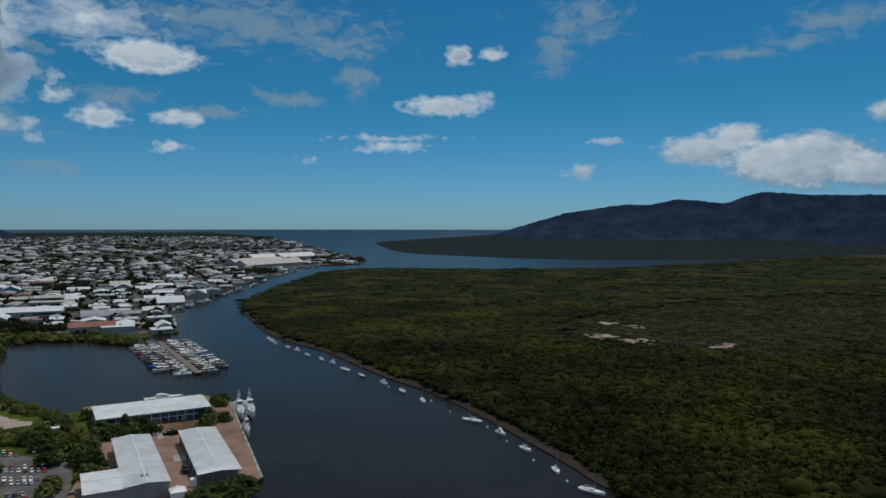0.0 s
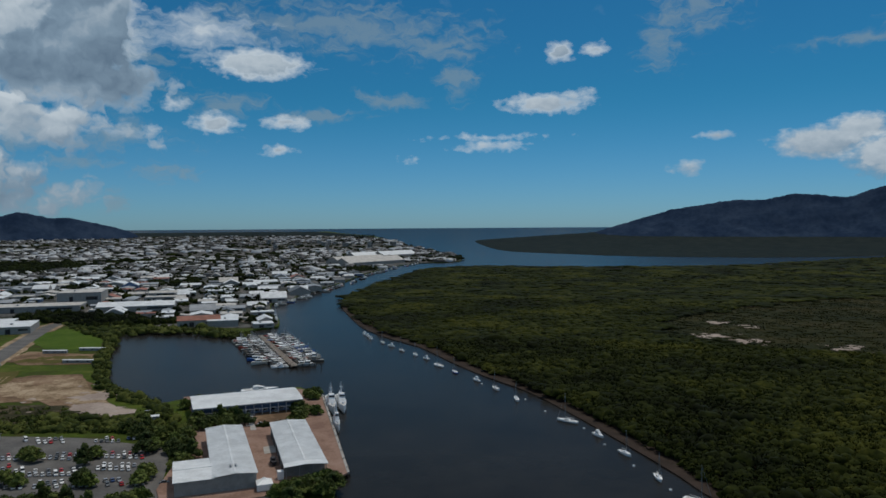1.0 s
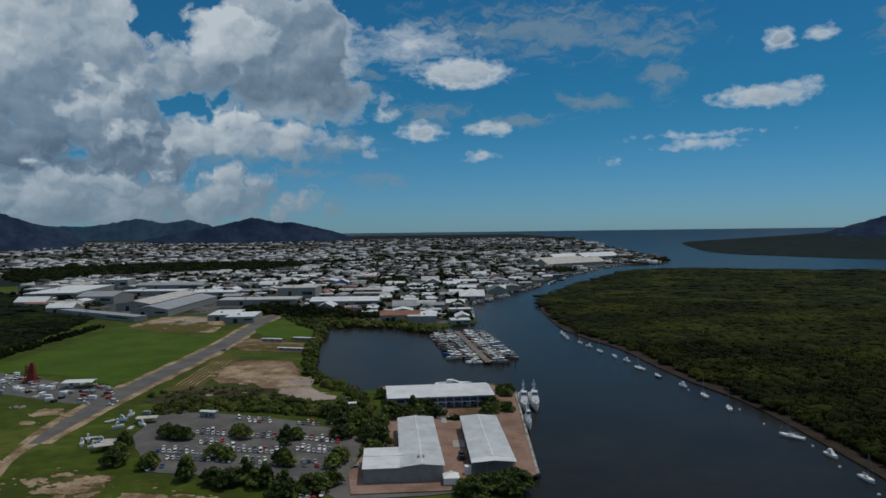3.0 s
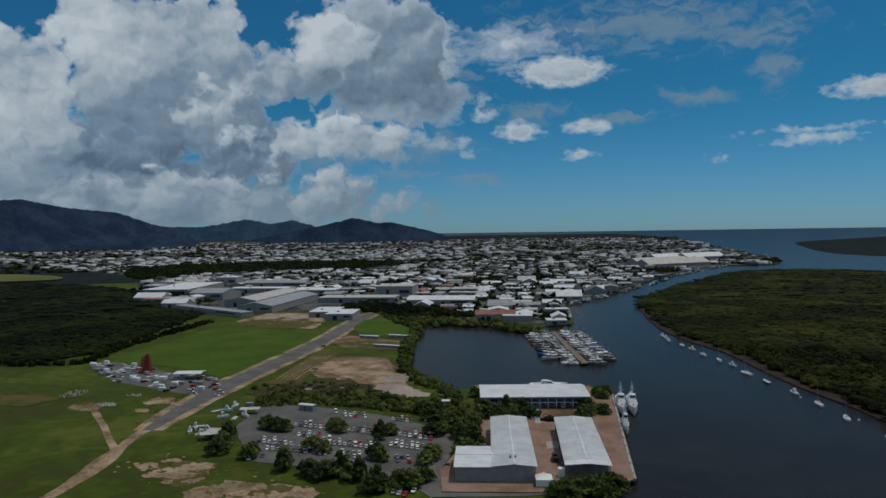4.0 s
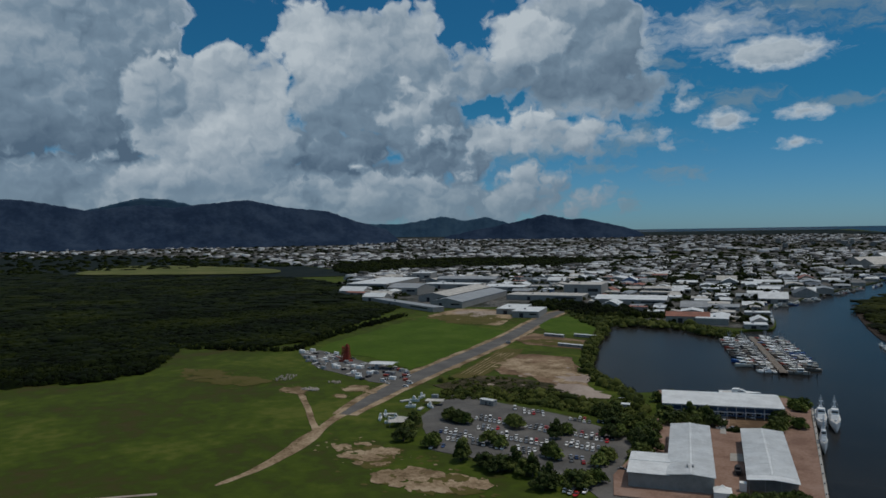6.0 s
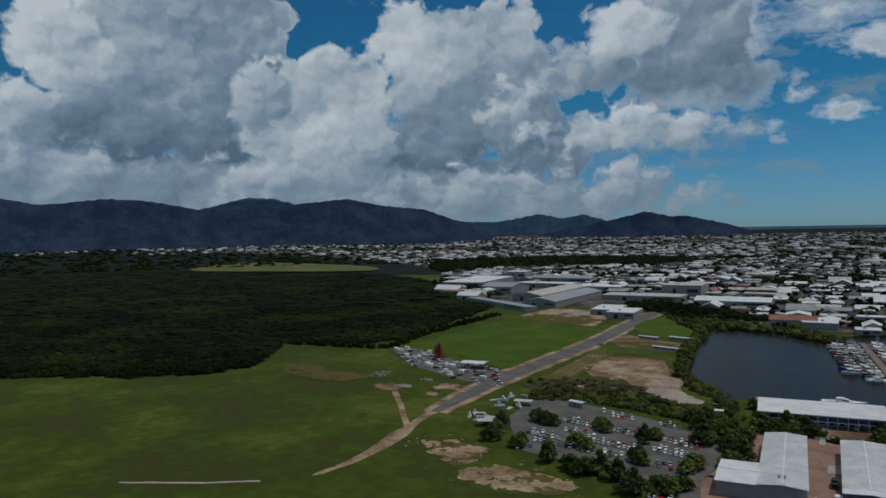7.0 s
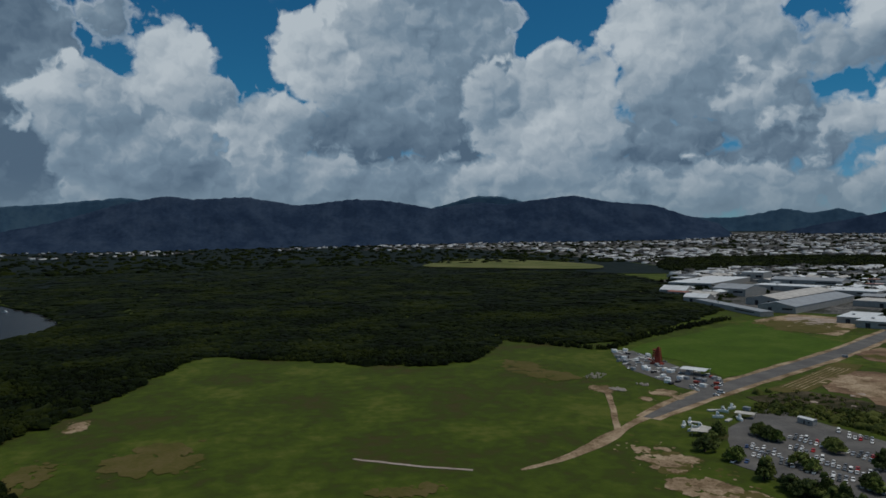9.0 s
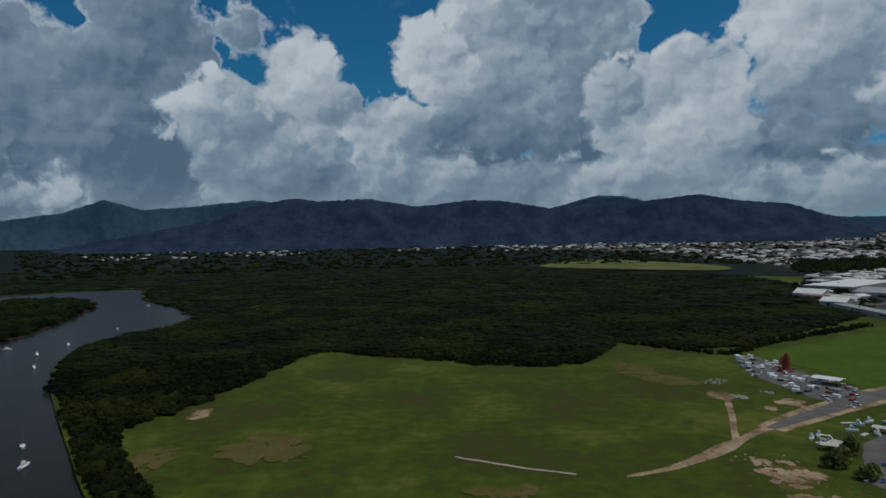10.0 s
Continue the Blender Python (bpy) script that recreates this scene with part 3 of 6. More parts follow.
def open_ground(p):
    """The salt marsh, but for scattered trees, and the strip of mud along the water."""
    r = np.array([noise.noise((x / 30, y / 30, 2)) for x, y in p])
    d = np.min(np.hypot(p[:, None, 0] - bank_fine[None, :, 0], p[:, None, 1] - bank_fine[None, :, 1]), axis=1)
    return (inside(salt_line, p) & (r < 0.75)) | (d < 9)


bank_fine = rounded(bank_line, 8, False)
wood("mangrove_wood", east_line, "dense dark green mangrove wood along the inlet", 11, bare=open_ground, mat=M_MANGROVE)
MANGROVE_WEST = [(-150, 60), (-225, 0), (-310, -45), (-350, -62), (-412, -85), (-455, -66), (-535, -33), (-611, -4), (-689, 30), (-661, 68), (-600, 146), (-554, 216), (-562, 255), (-610, 290), (-670, 345),
                 (-620, 378), (-600, 410), (-640, 480), (-720, 610), (-810, 730), (-900, 800), (-1260, 940), (-1650, 1000), (-2260, 700), (-3000, 600), (-3000, -1500), (-1620, -1000),
                 (-1690, -674), (-1730, -620), (-1785, -420), (-1458, -326), (-1215, -205), (-1038, -159), (-914, -193), (-848, -221), (-749, -224), (-623, -195), (-509, -152), (-388, -101), (-315, -71), (-230, -27), (-135, 55)]
west_wood_line = ragged(rounded(MANGROVE_WEST, 20), 6, 25)
FAR_FIELD = [(-2230, 700), (-2660, 1010), (-2350, 1150), (-1930, 1170), (-1750, 1050), (-1960, 840)]
far_field_line = rounded(FAR_FIELD, 40)
# no cloud shades this wood: its leaf colour carries the shade
wood("mangrove_wood", west_wood_line, "dense green mangrove wood beside the grassland, darkened as by cloud", 12, bare=lambda p: inside(far_field_line, p))
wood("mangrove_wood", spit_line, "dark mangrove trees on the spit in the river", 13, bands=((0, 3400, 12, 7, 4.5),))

# ---- helpers for things ----
def part(name, bm, mat, parent, label="", smooth=False):
    """One mesh object under a thing or a part."""
    me = bpy.data.meshes.new(name)
    bmesh.ops.recalc_face_normals(bm, faces=bm.faces)
    bm.to_mesh(me)
    bm.free()
    me.materials.append(mat)
    if smooth:
        for p in me.polygons:
            p.use_smooth = True
    ob = new(name, me)
    ob.parent = parent
    return tagged(ob, label) if label else ob


def thing(name, m, label, category, group=""):
    ob = new(name)
    ob.matrix_basis = m
    return tagged(ob, label, category, group)


def box(bm, x0, y0, z0, x1, y1, z1, bevel=0.0):
    g = bmesh.ops.create_cube(bm, size=1.0, matrix=Matrix.LocRotScale(((x0 + x1) / 2, (y0 + y1) / 2, (z0 + z1) / 2), None, (x1 - x0, y1 - y0, z1 - z0)))
    if bevel:
        edges = list({e for v in g["verts"] for e in v.link_edges})
        bmesh.ops.bevel(bm, geom=edges, offset=bevel, segments=1, affect="EDGES")
    return bm


def rod(bm, a, b, r0, r1=None, n=8):
    a, b = Vector(a), Vector(b)
    d = b - a
    m = Matrix.Translation((a + b) / 2) @ d.to_track_quat("Z", "Y").to_matrix().to_4x4()
    bmesh.ops.create_cone(bm, cap_ends=True, segments=n, radius1=r0, radius2=r0 if r1 is None else r1, depth=d.length, matrix=m)
    return bm


def loft(bm, rings, caps=True):
    """Skin over rings of points, all of one count."""
    vs = [[bm.verts.new(p) for p in r] for r in rings]
    n = len(vs[0])
    for a, b in zip(vs, vs[1:]):
        for k in range(n):
            bm.faces.new((a[k], a[(k + 1) % n], b[(k + 1) % n], b[k]))
    if caps:
        bm.faces.new(vs[0][::-1])
        bm.faces.new(vs[-1])
    return bm


def slab(bm, pts, z0, z1):
    """An upright block over a plan of corners."""
    loft(bm, [[(x, y, z0) for x, y in pts], [(x, y, z1) for x, y in pts]])
    return bm


def gable(bm, x0, y0, x1, y1, eave, ridge, over=0.5, thick=0.25, along="y"):
    """A pitched roof of two slabs with its overhang."""
    x0, y0, x1, y1 = x0 - over, y0 - over, x1 + over, y1 + over
    if along == "y":
        c = (x0 + x1) / 2
        prof = [(x0, eave), (c, ridge), (x1, eave), (x1, eave - thick), (c, ridge - thick), (x0, eave - thick)]
        loft(bm, [[(x, y0, z) for x, z in prof], [(x, y1, z) for x, z in prof]])
    else:
        c = (y0 + y1) / 2
        prof = [(y0, eave), (c, ridge), (y1, eave), (y1, eave - thick), (c, ridge - thick), (y0, eave - thick)]
        loft(bm, [[(x0, y, z) for y, z in prof], [(x1, y, z) for y, z in prof]])
    return bm


def paint(name, rgb, rough=0.5, vary=0.12, scale=0.25, metal=0.0, each=0.0, bump=0.05):
    lo, hi = tuple(c * (1 - vary) for c in rgb), tuple(min(1, c * (1 + vary)) for c in rgb)
    return material(name, [lo, rgb, hi], scale, 6, rough, bump, metal, each=each)


M_ROOF_WHITE = paint("white_sheet_roof", (0.60, 0.62, 0.63), 0.5, 0.12, 0.12)
M_ROOF_GREY = paint("grey_sheet_roof", (0.26, 0.275, 0.29), 0.5, 0.15, 0.12)
M_ROOF_PALE = paint("weathered_roof", (0.42, 0.40, 0.37), 0.6, 0.22, 0.12)
M_ROOF_RED = paint("red_brown_roof", (0.24, 0.10, 0.07), 0.7, 0.2, 0.12)
M_ROOF_DARK = paint("dark_roof", (0.11, 0.12, 0.13), 0.6, 0.2, 0.12)
M_WALL = paint("cream_wall", (0.30, 0.285, 0.26), 0.8, 0.12, 0.3)
M_WALL_GREY = paint("pale_grey_wall", (0.27, 0.265, 0.25), 0.7, 0.12, 0.3)
M_WALL_BLUE = paint("blue_wall", (0.10, 0.16, 0.28), 0.7, 0.12, 0.3)
M_GLASS = paint("dark_glass", (0.02, 0.025, 0.03), 0.12, 0.1, 0.5)
M_DARK = paint("dark_opening", (0.03, 0.03, 0.035), 0.8, 0.2, 0.5)
M_WHITE = paint("white_paint", (0.78, 0.78, 0.77), 0.35, 0.06, 0.5)
M_METAL = paint("grey_metal", (0.35, 0.36, 0.37), 0.4, 0.1, 0.5, 0.7)
M_NAVY = paint("haze_grey_hull", (0.62, 0.64, 0.66), 0.45, 0.08, 0.2)
M_DECK = paint("boat_deck", (0.45, 0.44, 0.42), 0.7, 0.15, 0.5)
M_BLUE = paint("blue_paint", (0.03, 0.10, 0.32), 0.4, 0.1, 0.5)
M_RED = paint("rust_red_paint", (0.30, 0.05, 0.03), 0.6, 0.25, 0.3)
M_ORANGE = paint("orange_paint", (0.45, 0.13, 0.03), 0.5, 0.2, 0.3)
M_TIMBER = material("weathered_timber", [(0.13, 0.105, 0.085), (0.22, 0.19, 0.16)], 0.3, 8, 0.9, 0.3)
M_PILE = material("tarred_pile", [(0.03, 0.026, 0.022), (0.06, 0.05, 0.04)], 0.5, 8, 0.9, 0.3)
M_PAVING = material("brick_paving", [(0.17, 0.105, 0.08), (0.235, 0.15, 0.115), (0.27, 0.185, 0.15)], 0.06, 14, 0.9, 0.2, spec=0.1)
M_CONCRETE = material("concrete", [(0.27, 0.26, 0.24), (0.36, 0.35, 0.33)], 0.2, 10, 0.9, 0.2)
M_BARK = material("bark", [(0.06, 0.045, 0.03), (0.12, 0.09, 0.065)], 0.8, 8, 0.95, 0.5)
M_LEAF = material("leaves", [(0.028, 0.042, 0.008), (0.058, 0.078, 0.014), (0.10, 0.12, 0.026)], 0.2, 10, 0.8, 0.4, each=0.4, spec=0.2)
M_LEAF_OLIVE = material("pale_leaves", [(0.045, 0.07, 0.012), (0.085, 0.115, 0.02), (0.12, 0.15, 0.035)], 0.2, 10, 0.8, 0.4, each=0.3, spec=0.2)
M_SHRUB = material("shrub_leaves", [(0.018, 0.027, 0.005), (0.038, 0.050, 0.009), (0.068, 0.078, 0.018)], 0.08, 8, 0.9, 0.4, island=0.25, spec=0.1)
M_BOAT = paint("worn_boat_paint", (0.40, 0.385, 0.35), 0.5, 0.25, 0.5, each=0.6)
M_STONE = material("rubble", [(0.24, 0.21, 0.18), (0.38, 0.34, 0.3)], 0.3, 8, 0.95, 0.4)
M_TOWN_MIX = material("town_roofs_far", [(0.045, 0.045, 0.045), (0.12, 0.115, 0.11), (0.24, 0.235, 0.23), (0.52, 0.53, 0.54)], 0.02, 4, 0.6, 0.0, island=0.95)
M_CAR = [paint("car_white", (0.75, 0.75, 0.74), 0.25), paint("car_silver", (0.42, 0.43, 0.45), 0.3, metal=0.5), paint("car_grey", (0.12, 0.125, 0.13), 0.3),
         paint("car_red", (0.42, 0.02, 0.02), 0.3), paint("car_blue", (0.04, 0.08, 0.2), 0.3)]
M_RUBBER = paint("rubber", (0.02, 0.02, 0.02), 0.9)

# ---- surfaces on the ground ----
def flat(name, pts, mat, top, label, category, rough_edge=0.0, size=12.0, step=8.0, smooth=False):
    line = rounded(pts, step) if smooth else np.concatenate([np.linspace(pts[k - 1], pts[k], max(2, int(math.dist(pts[k - 1], pts[k]) / step)), endpoint=False) for k in range(len(pts))])
    if rough_edge:
        line = ragged(line, rough_edge, size)
    return sheet(name, line, mat, top, 40, 0.8, label=label, category=category)


def ribbon(line, width):
    line = np.array(line, float)
    d = np.gradient(line, axis=0)
    d /= np.linalg.norm(d, axis=1)[:, None]
    nrm = np.column_stack([-d[:, 1], d[:, 0]])
    w = np.asarray(width, float).reshape(-1, 1) / 2
    return np.concatenate([line + nrm * w, (line - nrm * w)[::-1]])


TOWN = [(-338, 800), (-449, 800), (-500, 830), (-590, 870), (-700, 790), (-850, 720), (-1195, 880), (-1420, 1080), (-1700, 1280), (-2300, 1420), (-4200, 1500), (-7000, 900), (-9500, -500),
        (-12000, 3000), (-9000, 9500), (-2900, 9600), (-1345, 6282), (-826, 4411), (-425, 3097), (-307, 2737), (-284, 2402), (-399, 2289), (-430, 2080), (-435, 1758), (-415, 1507),
        (-412, 1321), (-408, 1195), (-390, 1096), (-406, 1067), (-363, 951), (-372, 923), (-340, 910), (-304, 818)]
town_line = rounded(TOWN, 30)
sheet("ground_town", town_line, M_TOWN, 2.3, 70, 1.0, label="grey and green town ground", category="ground", far_rings=True, raised=1.0)
flat("road_field", [(-552, 410), (-579, 440), (-681, 663), (-587, 628), (-515, 625), (-496, 616), (-419, 435), (-419, 409), (-491, 424)], M_FIELD, 2.2, "bright green mown field beside the road", "field", 2, 20)
M_PALE_FIELD = material("pale_field", [(0.07, 0.085, 0.025), (0.10, 0.11, 0.035), (0.13, 0.13, 0.05)], 0.01, 10, 0.95, 0.3, spec=0.1)
sheet("ground_far_field", far_field_line, M_PALE_FIELD, 6.5, 80, 1.0, label="pale green far field among the woods", category="field")
road_line = rounded([(-339, 288), (-365, 336), (-396, 402), (-420, 461), (-466, 573), (-513, 669), (-571, 793), (-582, 843), (-640, 900), (-760, 1100)], 15, False)
road_width = np.interp(np.arange(len(road_line)), [0, 3, 7], [6, 13, 17])
road_shoulder = ribbon(road_line, road_width + 11)
sheet("road_shoulder", ragged(road_shoulder, 2.5, 9), M_DIRT, 2.2, 60, 0.8, label="dusty pale brown road shoulder", category="ground")
sheet("road", ribbon(road_line, road_width), M_ASPHALT, 2.26, 60, 0.6, label="wide grey asphalt road", category="road")
PATH = [(-346, 302), (-336, 280), (-318, 254), (-297, 223), (-285, 199), (-279, 177)]
path_line = rounded(PATH, 6, False)
sheet("path", ragged(ribbon(path_line, np.interp(np.arange(len(path_line)), [0, len(path_line) * .3, len(path_line) * .5, len(path_line) - 1], [9, 5, 11, 2.5])), 0.8, 5), M_DIRT, 2.2, 60, 0.6, label="pale sandy track through the grass", category="path")
sheet("path", ragged(ribbon(rounded([(-287, 155), (-301, 134), (-312, 120), (-326, 103)], 6, False), 2.0), 1.2, 5), M_SAND, 2.2, 60, 0.6, label="pale worn track through the grass", category="path")
sheet("path", ragged(ribbon(rounded([(-319, 256), (-336, 264), (-371, 283), (-413, 303), (-429, 303)], 6, False), 4.0), 0.8, 5), M_DIRT, 2.25, 60, 0.6, label="sandy track between road and rubble", category="path")
YARD = [(-555, 392), (-551, 414), (-462, 404), (-408, 402), (-380, 365), (-405, 358), (-475, 362)]
flat("yard", YARD, M_ASPHALT, 2.24, "dark grey storage yard beside the field", "yard", 2.0, 12)
CARPARK = [(-302, 317), (-331, 372), (-293, 373), (-243, 376), (-190, 364), (-173, 334), (-163, 307), (-142, 291), (-150, 278), (-176, 292), (-214, 284), (-251, 276)]
flat("car_park", CARPARK, M_ASPHALT, 2.24, "grey asphalt car park with worn bays", "car park", 1.0, 10)
flat("road_access", [(-162, 298), (-144, 296), (-115, 310), (-109, 305), (-119, 297), (-150, 279)], M_ASPHALT, 2.3, "asphalt access road in front of the sheds", "road")
flat("bare_ground", [(-405, 507), (-391, 529), (-355, 537), (-269, 437), (-274, 418), (-329, 450), (-354, 442)], M_EARTH, 2.2, "reddish brown bare earth pad", "ground", 5, 16)
flat("bare_ground", [(-355, 511), (-343, 518), (-267, 438), (-269, 417), (-308, 454)], M_DIRT, 2.24, "pale sandy bare earth", "ground", 4, 12)
flat("bare_ground", [(-681, 663), (-710, 751), (-653, 781), (-583, 722), (-541, 653), (-598, 639)], M_DIRT, 2.22, "sandy bare lot beside the town", "ground", 6, 30)
flat("bare_ground", [(-456, 579), (-472, 629), (-403, 622), (-370, 577), (-428, 566)], M_EARTH, 2.2, "brown bare lot beside the basin", "ground", 4, 15)
sheet("bare_ground", ragged(ribbon(rounded([(-362, 411), (-385, 464), (-423, 539)], 8, False), 22), 2, 10), M_DRY, 2.2, 60, 0.6, label="scrubby furrowed strip beside the road", category="ground")
for k in range(5):
    a, b = Vector((-369, 426)), Vector((-412, 516))
    side = Vector((b - a).normalized().yx) * 3.4
    side.y = -side.y
    sheet("furrow", ragged(ribbon(rounded([tuple(a + side * (k - 2)), tuple(a.lerp(b, 0.5) + side * (k - 2)), tuple(b + side * (k - 2))], 5, False), 0.8), 0.5, 4), M_DIRT, 2.26, 60, 0.4, label="pale furrow of turned sandy earth", category="ground")
flat("bare_ground", [(-547, 722), (-533, 784), (-482, 758), (-411, 645), (-467, 642)], M_FIELD, 2.2, "small green lot beside the basin", "ground", 3, 15)
flat("bare_ground", [(-361, 381), (-357, 433), (-302, 443), (-258, 415), (-286, 397), (-336, 376)], M_SCRUB, 2.25, "green and brown scrub strip", "ground", 5, 15)
def patchy(pts, mat, top, label, seed, spread=1.25, piece=1.0):
    """Worn ground: many small ragged pieces, thinning out towards the edge."""
    r = np.random.default_rng(seed)
    P = np.array(pts, float)
    c = P.mean(0)
    line = rounded(pts, 4)
    span = np.abs(P - c).max(0) * spread
    vs, fs, off = [], [], 0
    Q = c + r.uniform(-1, 1, (170, 2)) * span
    D_in = inside(line, Q)
    shore = np.min(np.hypot(Q[:, None, 0] - west_line[None, :, 0], Q[:, None, 1] - west_line[None, :, 1]), axis=1)
    dry = (shore > 9) & (inside(west_line, Q) | (Q[:, 0] > 0))
    for k in range(170):
        q, deep = Q[k], D_in[k]
        if not dry[k] or (not deep and r.random() < 0.85):
            continue
        n = 11
        a = np.arange(n) * 6.283 / n
        rad = piece * (0.09 * span.min() + 1.0) * (2.4 * r.uniform(0.25, 1.0) ** 2 if deep else r.uniform(0.15, 0.5)) * r.uniform(0.6, 1.3, n)
        ring = np.column_stack([q[0] + np.cos(a) * rad * 1.3, q[1] + np.sin(a) * rad, np.full(n, top + 0.0007 * k)])
        vs += [np.append(q, top + 0.006 + 0.0007 * k)[None], ring]
        fs.append(np.array([(0, 1 + i, 1 + (i + 1) % n) for i in range(n)]) + off)
        off += n + 1
    ob = new("bare_patch", mesh_of("bare_patch", np.concatenate(vs), np.concatenate(fs), mat))
    return tagged(ob, label, "ground", kind="structure")


for k, pts in enumerate(([(-298, 249), (-287, 253), (-278, 264), (-249, 248), (-252, 238), (-277, 242)], [(-267, 262), (-262, 265), (-257, 258)],
                         [(-234, 230), (-235, 249), (-216, 257), (-193, 259), (-194, 248), (-214, 235)], [(-432, 306), (-420, 313), (-409, 302), (-421, 297)],
                         [(-393, 329), (-400, 341), (-391, 344), (-385, 334)], [(-383, 338), (-378, 343), (-371, 334)], [(-439, -51), (-460, -47), (-464, -41), (-443, -41)],
                         [(-563, 283), (-546, 294), (-506, 301), (-502, 271)], [(-386, 316), (-381, 319), (-375, 314), (-379, 312)])):
    patchy(pts, M_DRY, 2.14 + 0.004 * k, "dry brown fringe of a bare patch", 140 + k, 1.6, 0.8)
    if k != 7:
        patchy(pts, M_DIRT, 2.19 + 0.004 * k, "bare sandy patch in the rough grass", 40 + k, 1.15, 0.8)
for k, (pts, m) in enumerate((([(-388, 491), (-363, 519), (-302, 457), (-347, 460)], M_DIRT), ([(-331, 496), (-269, 437), (-269, 417)], M_SAND), ([(-659, 661), (-643, 725), (-563, 688), (-594, 635)], M_DRY),
                              ([(-689, 730), (-635, 759), (-617, 697)], M_SAND), ([(-447, 580), (-415, 611), (-380, 586)], M_DRY),
                              ([(-540, 287), (-530, 303), (-500, 284)], M_DRY), ([(-371, -17), (-388, 12), (-351, 26), (-346, -5)], M_DRY), ([(-324, -68), (-370, -59), (-377, -42), (-323, -52)], M_DRY), ([(-499, 276), (-477, 310), (-458, 291)], M_DRY), ([(-275, 99), (-274, 132), (-265, 117)], M_DRY))):
    patchy(pts, m, 2.27 + 0.004 * k, "worn patch of scrub and bare earth", 80 + k)
# mud flat and salt pan in the eastern wood
sheet("ground_salt_flat", salt_line, M_MARSH, 1.5, 40, 0.8, label="brown open salt marsh with low scrub", category="ground")
for pts in ([(164, 797), (188, 800), (194, 769), (220, 768), (207, 729), (193, 744), (174, 753)], [(153, 692), (174, 710), (173, 686)], [(190, 711), (210, 729), (194, 690)],
            [(201, 910), (218, 902), (205, 885)], [(222, 868), (243, 879), (235, 855)], [(266, 716), (293, 741), (289, 727), (265, 704)], [(261, 669), (277, 676), (271, 665)]):
    patchy(pts, M_SAND, 1.8, "pale pink-grey bare mud", 60)

# ---- wharf ----
WHARF = [(-166, 503), (-145, 487), (-137, 465), (-86, 337), (-88, 331), (-100, 311), (-149, 285), (-163, 306), (-172, 337), (-193, 384), (-211, 433), (-236, 470), (-231, 474)]
flat("wharf_deck", WHARF, M_PAVING, 2.7, "red-brown brick paved wharf around the sheds", "wharf", smooth=False)
edge0, edge1 = Vector((-145, 487)), Vector((-86, 337))
wharf_edge = thing("wharf_edge", pose(0, 0, 0), "concrete wharf edge on dark timber piles", "wharf")
bm = bmesh.new()
side = (edge1 - edge0).normalized()
out = Vector((-side.y, side.x)) * 1.0
if out.x < 0:
    out = -out
slab(bm, [tuple(edge0 - out * 0.2), tuple(edge1 - out * 0.2), tuple(edge1 + out), tuple(edge0 + out)], 2.0, 3.0)
part("kerb", bm, M_CONCRETE, wharf_edge)
for k in range(36):
    p = edge0.lerp(edge1, (k + 0.5) / 36) + out * 1.3
    part("mooring_post", rod(bmesh.new(), (p.x, p.y, -2), (p.x, p.y, 2.6), 0.3, 0.28), M_PILE, wharf_edge)
for k in range(12):
    p = edge0.lerp(edge1, (k + 0.5) / 12) + out * 0.3
    part("bollard", rod(bmesh.new(), (p.x, p.y, 3.0), (p.x, p.y, 3.7), 0.25, 0.35), M_METAL, wharf_edge)
a = edge0.lerp(edge1, 0.12) - out * 9
b = edge0.lerp(edge1, 0.97) - out * 5
bm = bmesh.new()
slab(bm, [(a.x, a.y), (b.x, b.y), (b.x + 0.5, b.y + 0.2), (a.x + 0.5, a.y + 0.2)], 2.68, 2.74)
part("painted_line", bm, M_CONCRETE, wharf_edge)

flat("courtyard", [(-173, 441), (-153, 454), (-142, 426), (-161, 414)], M_EARTH, 2.76, "dark paved courtyard with parked cars", "courtyard", smooth=False)
flat("path_walkway", [(-177, 439), (-175, 440), (-156, 400), (-159, 399)], M_CONCRETE, 2.8, "pale concrete walkway", "path", smooth=False)
flat("paved_square", [(-140, 370), (-134, 374), (-129, 363), (-135, 359)], M_CONCRETE, 2.76, "pale concrete square in the brick paving", "paving", smooth=False)
# ---- large sheds ----
def seams(x0, y0, x1, y1, eave, ridge, along, step=1.6):
    """Raised seams running down both slopes of a sheet roof."""
    bm = bmesh.new()
    lo, hi = (y0, y1) if along == "y" else (x0, x1)
    s0, s1 = (x0, x1) if along == "y" else (y0, y1)
    c = (s0 + s1) / 2
    for k in range(int((hi - lo) / step)):
        p = lo + (k + 0.5) * step
        for e in (s0, s1):
            q = [(e, eave + 0.02), (c, ridge + 0.02), (c, ridge + 0.14), (e, eave + 0.14)]
            if along == "y":
                loft(bm, [[(x, p - 0.06, z) for x, z in q], [(x, p + 0.06, z) for x, z in q]])
            else:
                loft(bm, [[(p - 0.06, y, z) for y, z in q], [(p + 0.06, y, z) for y, z in q]])
    return bm


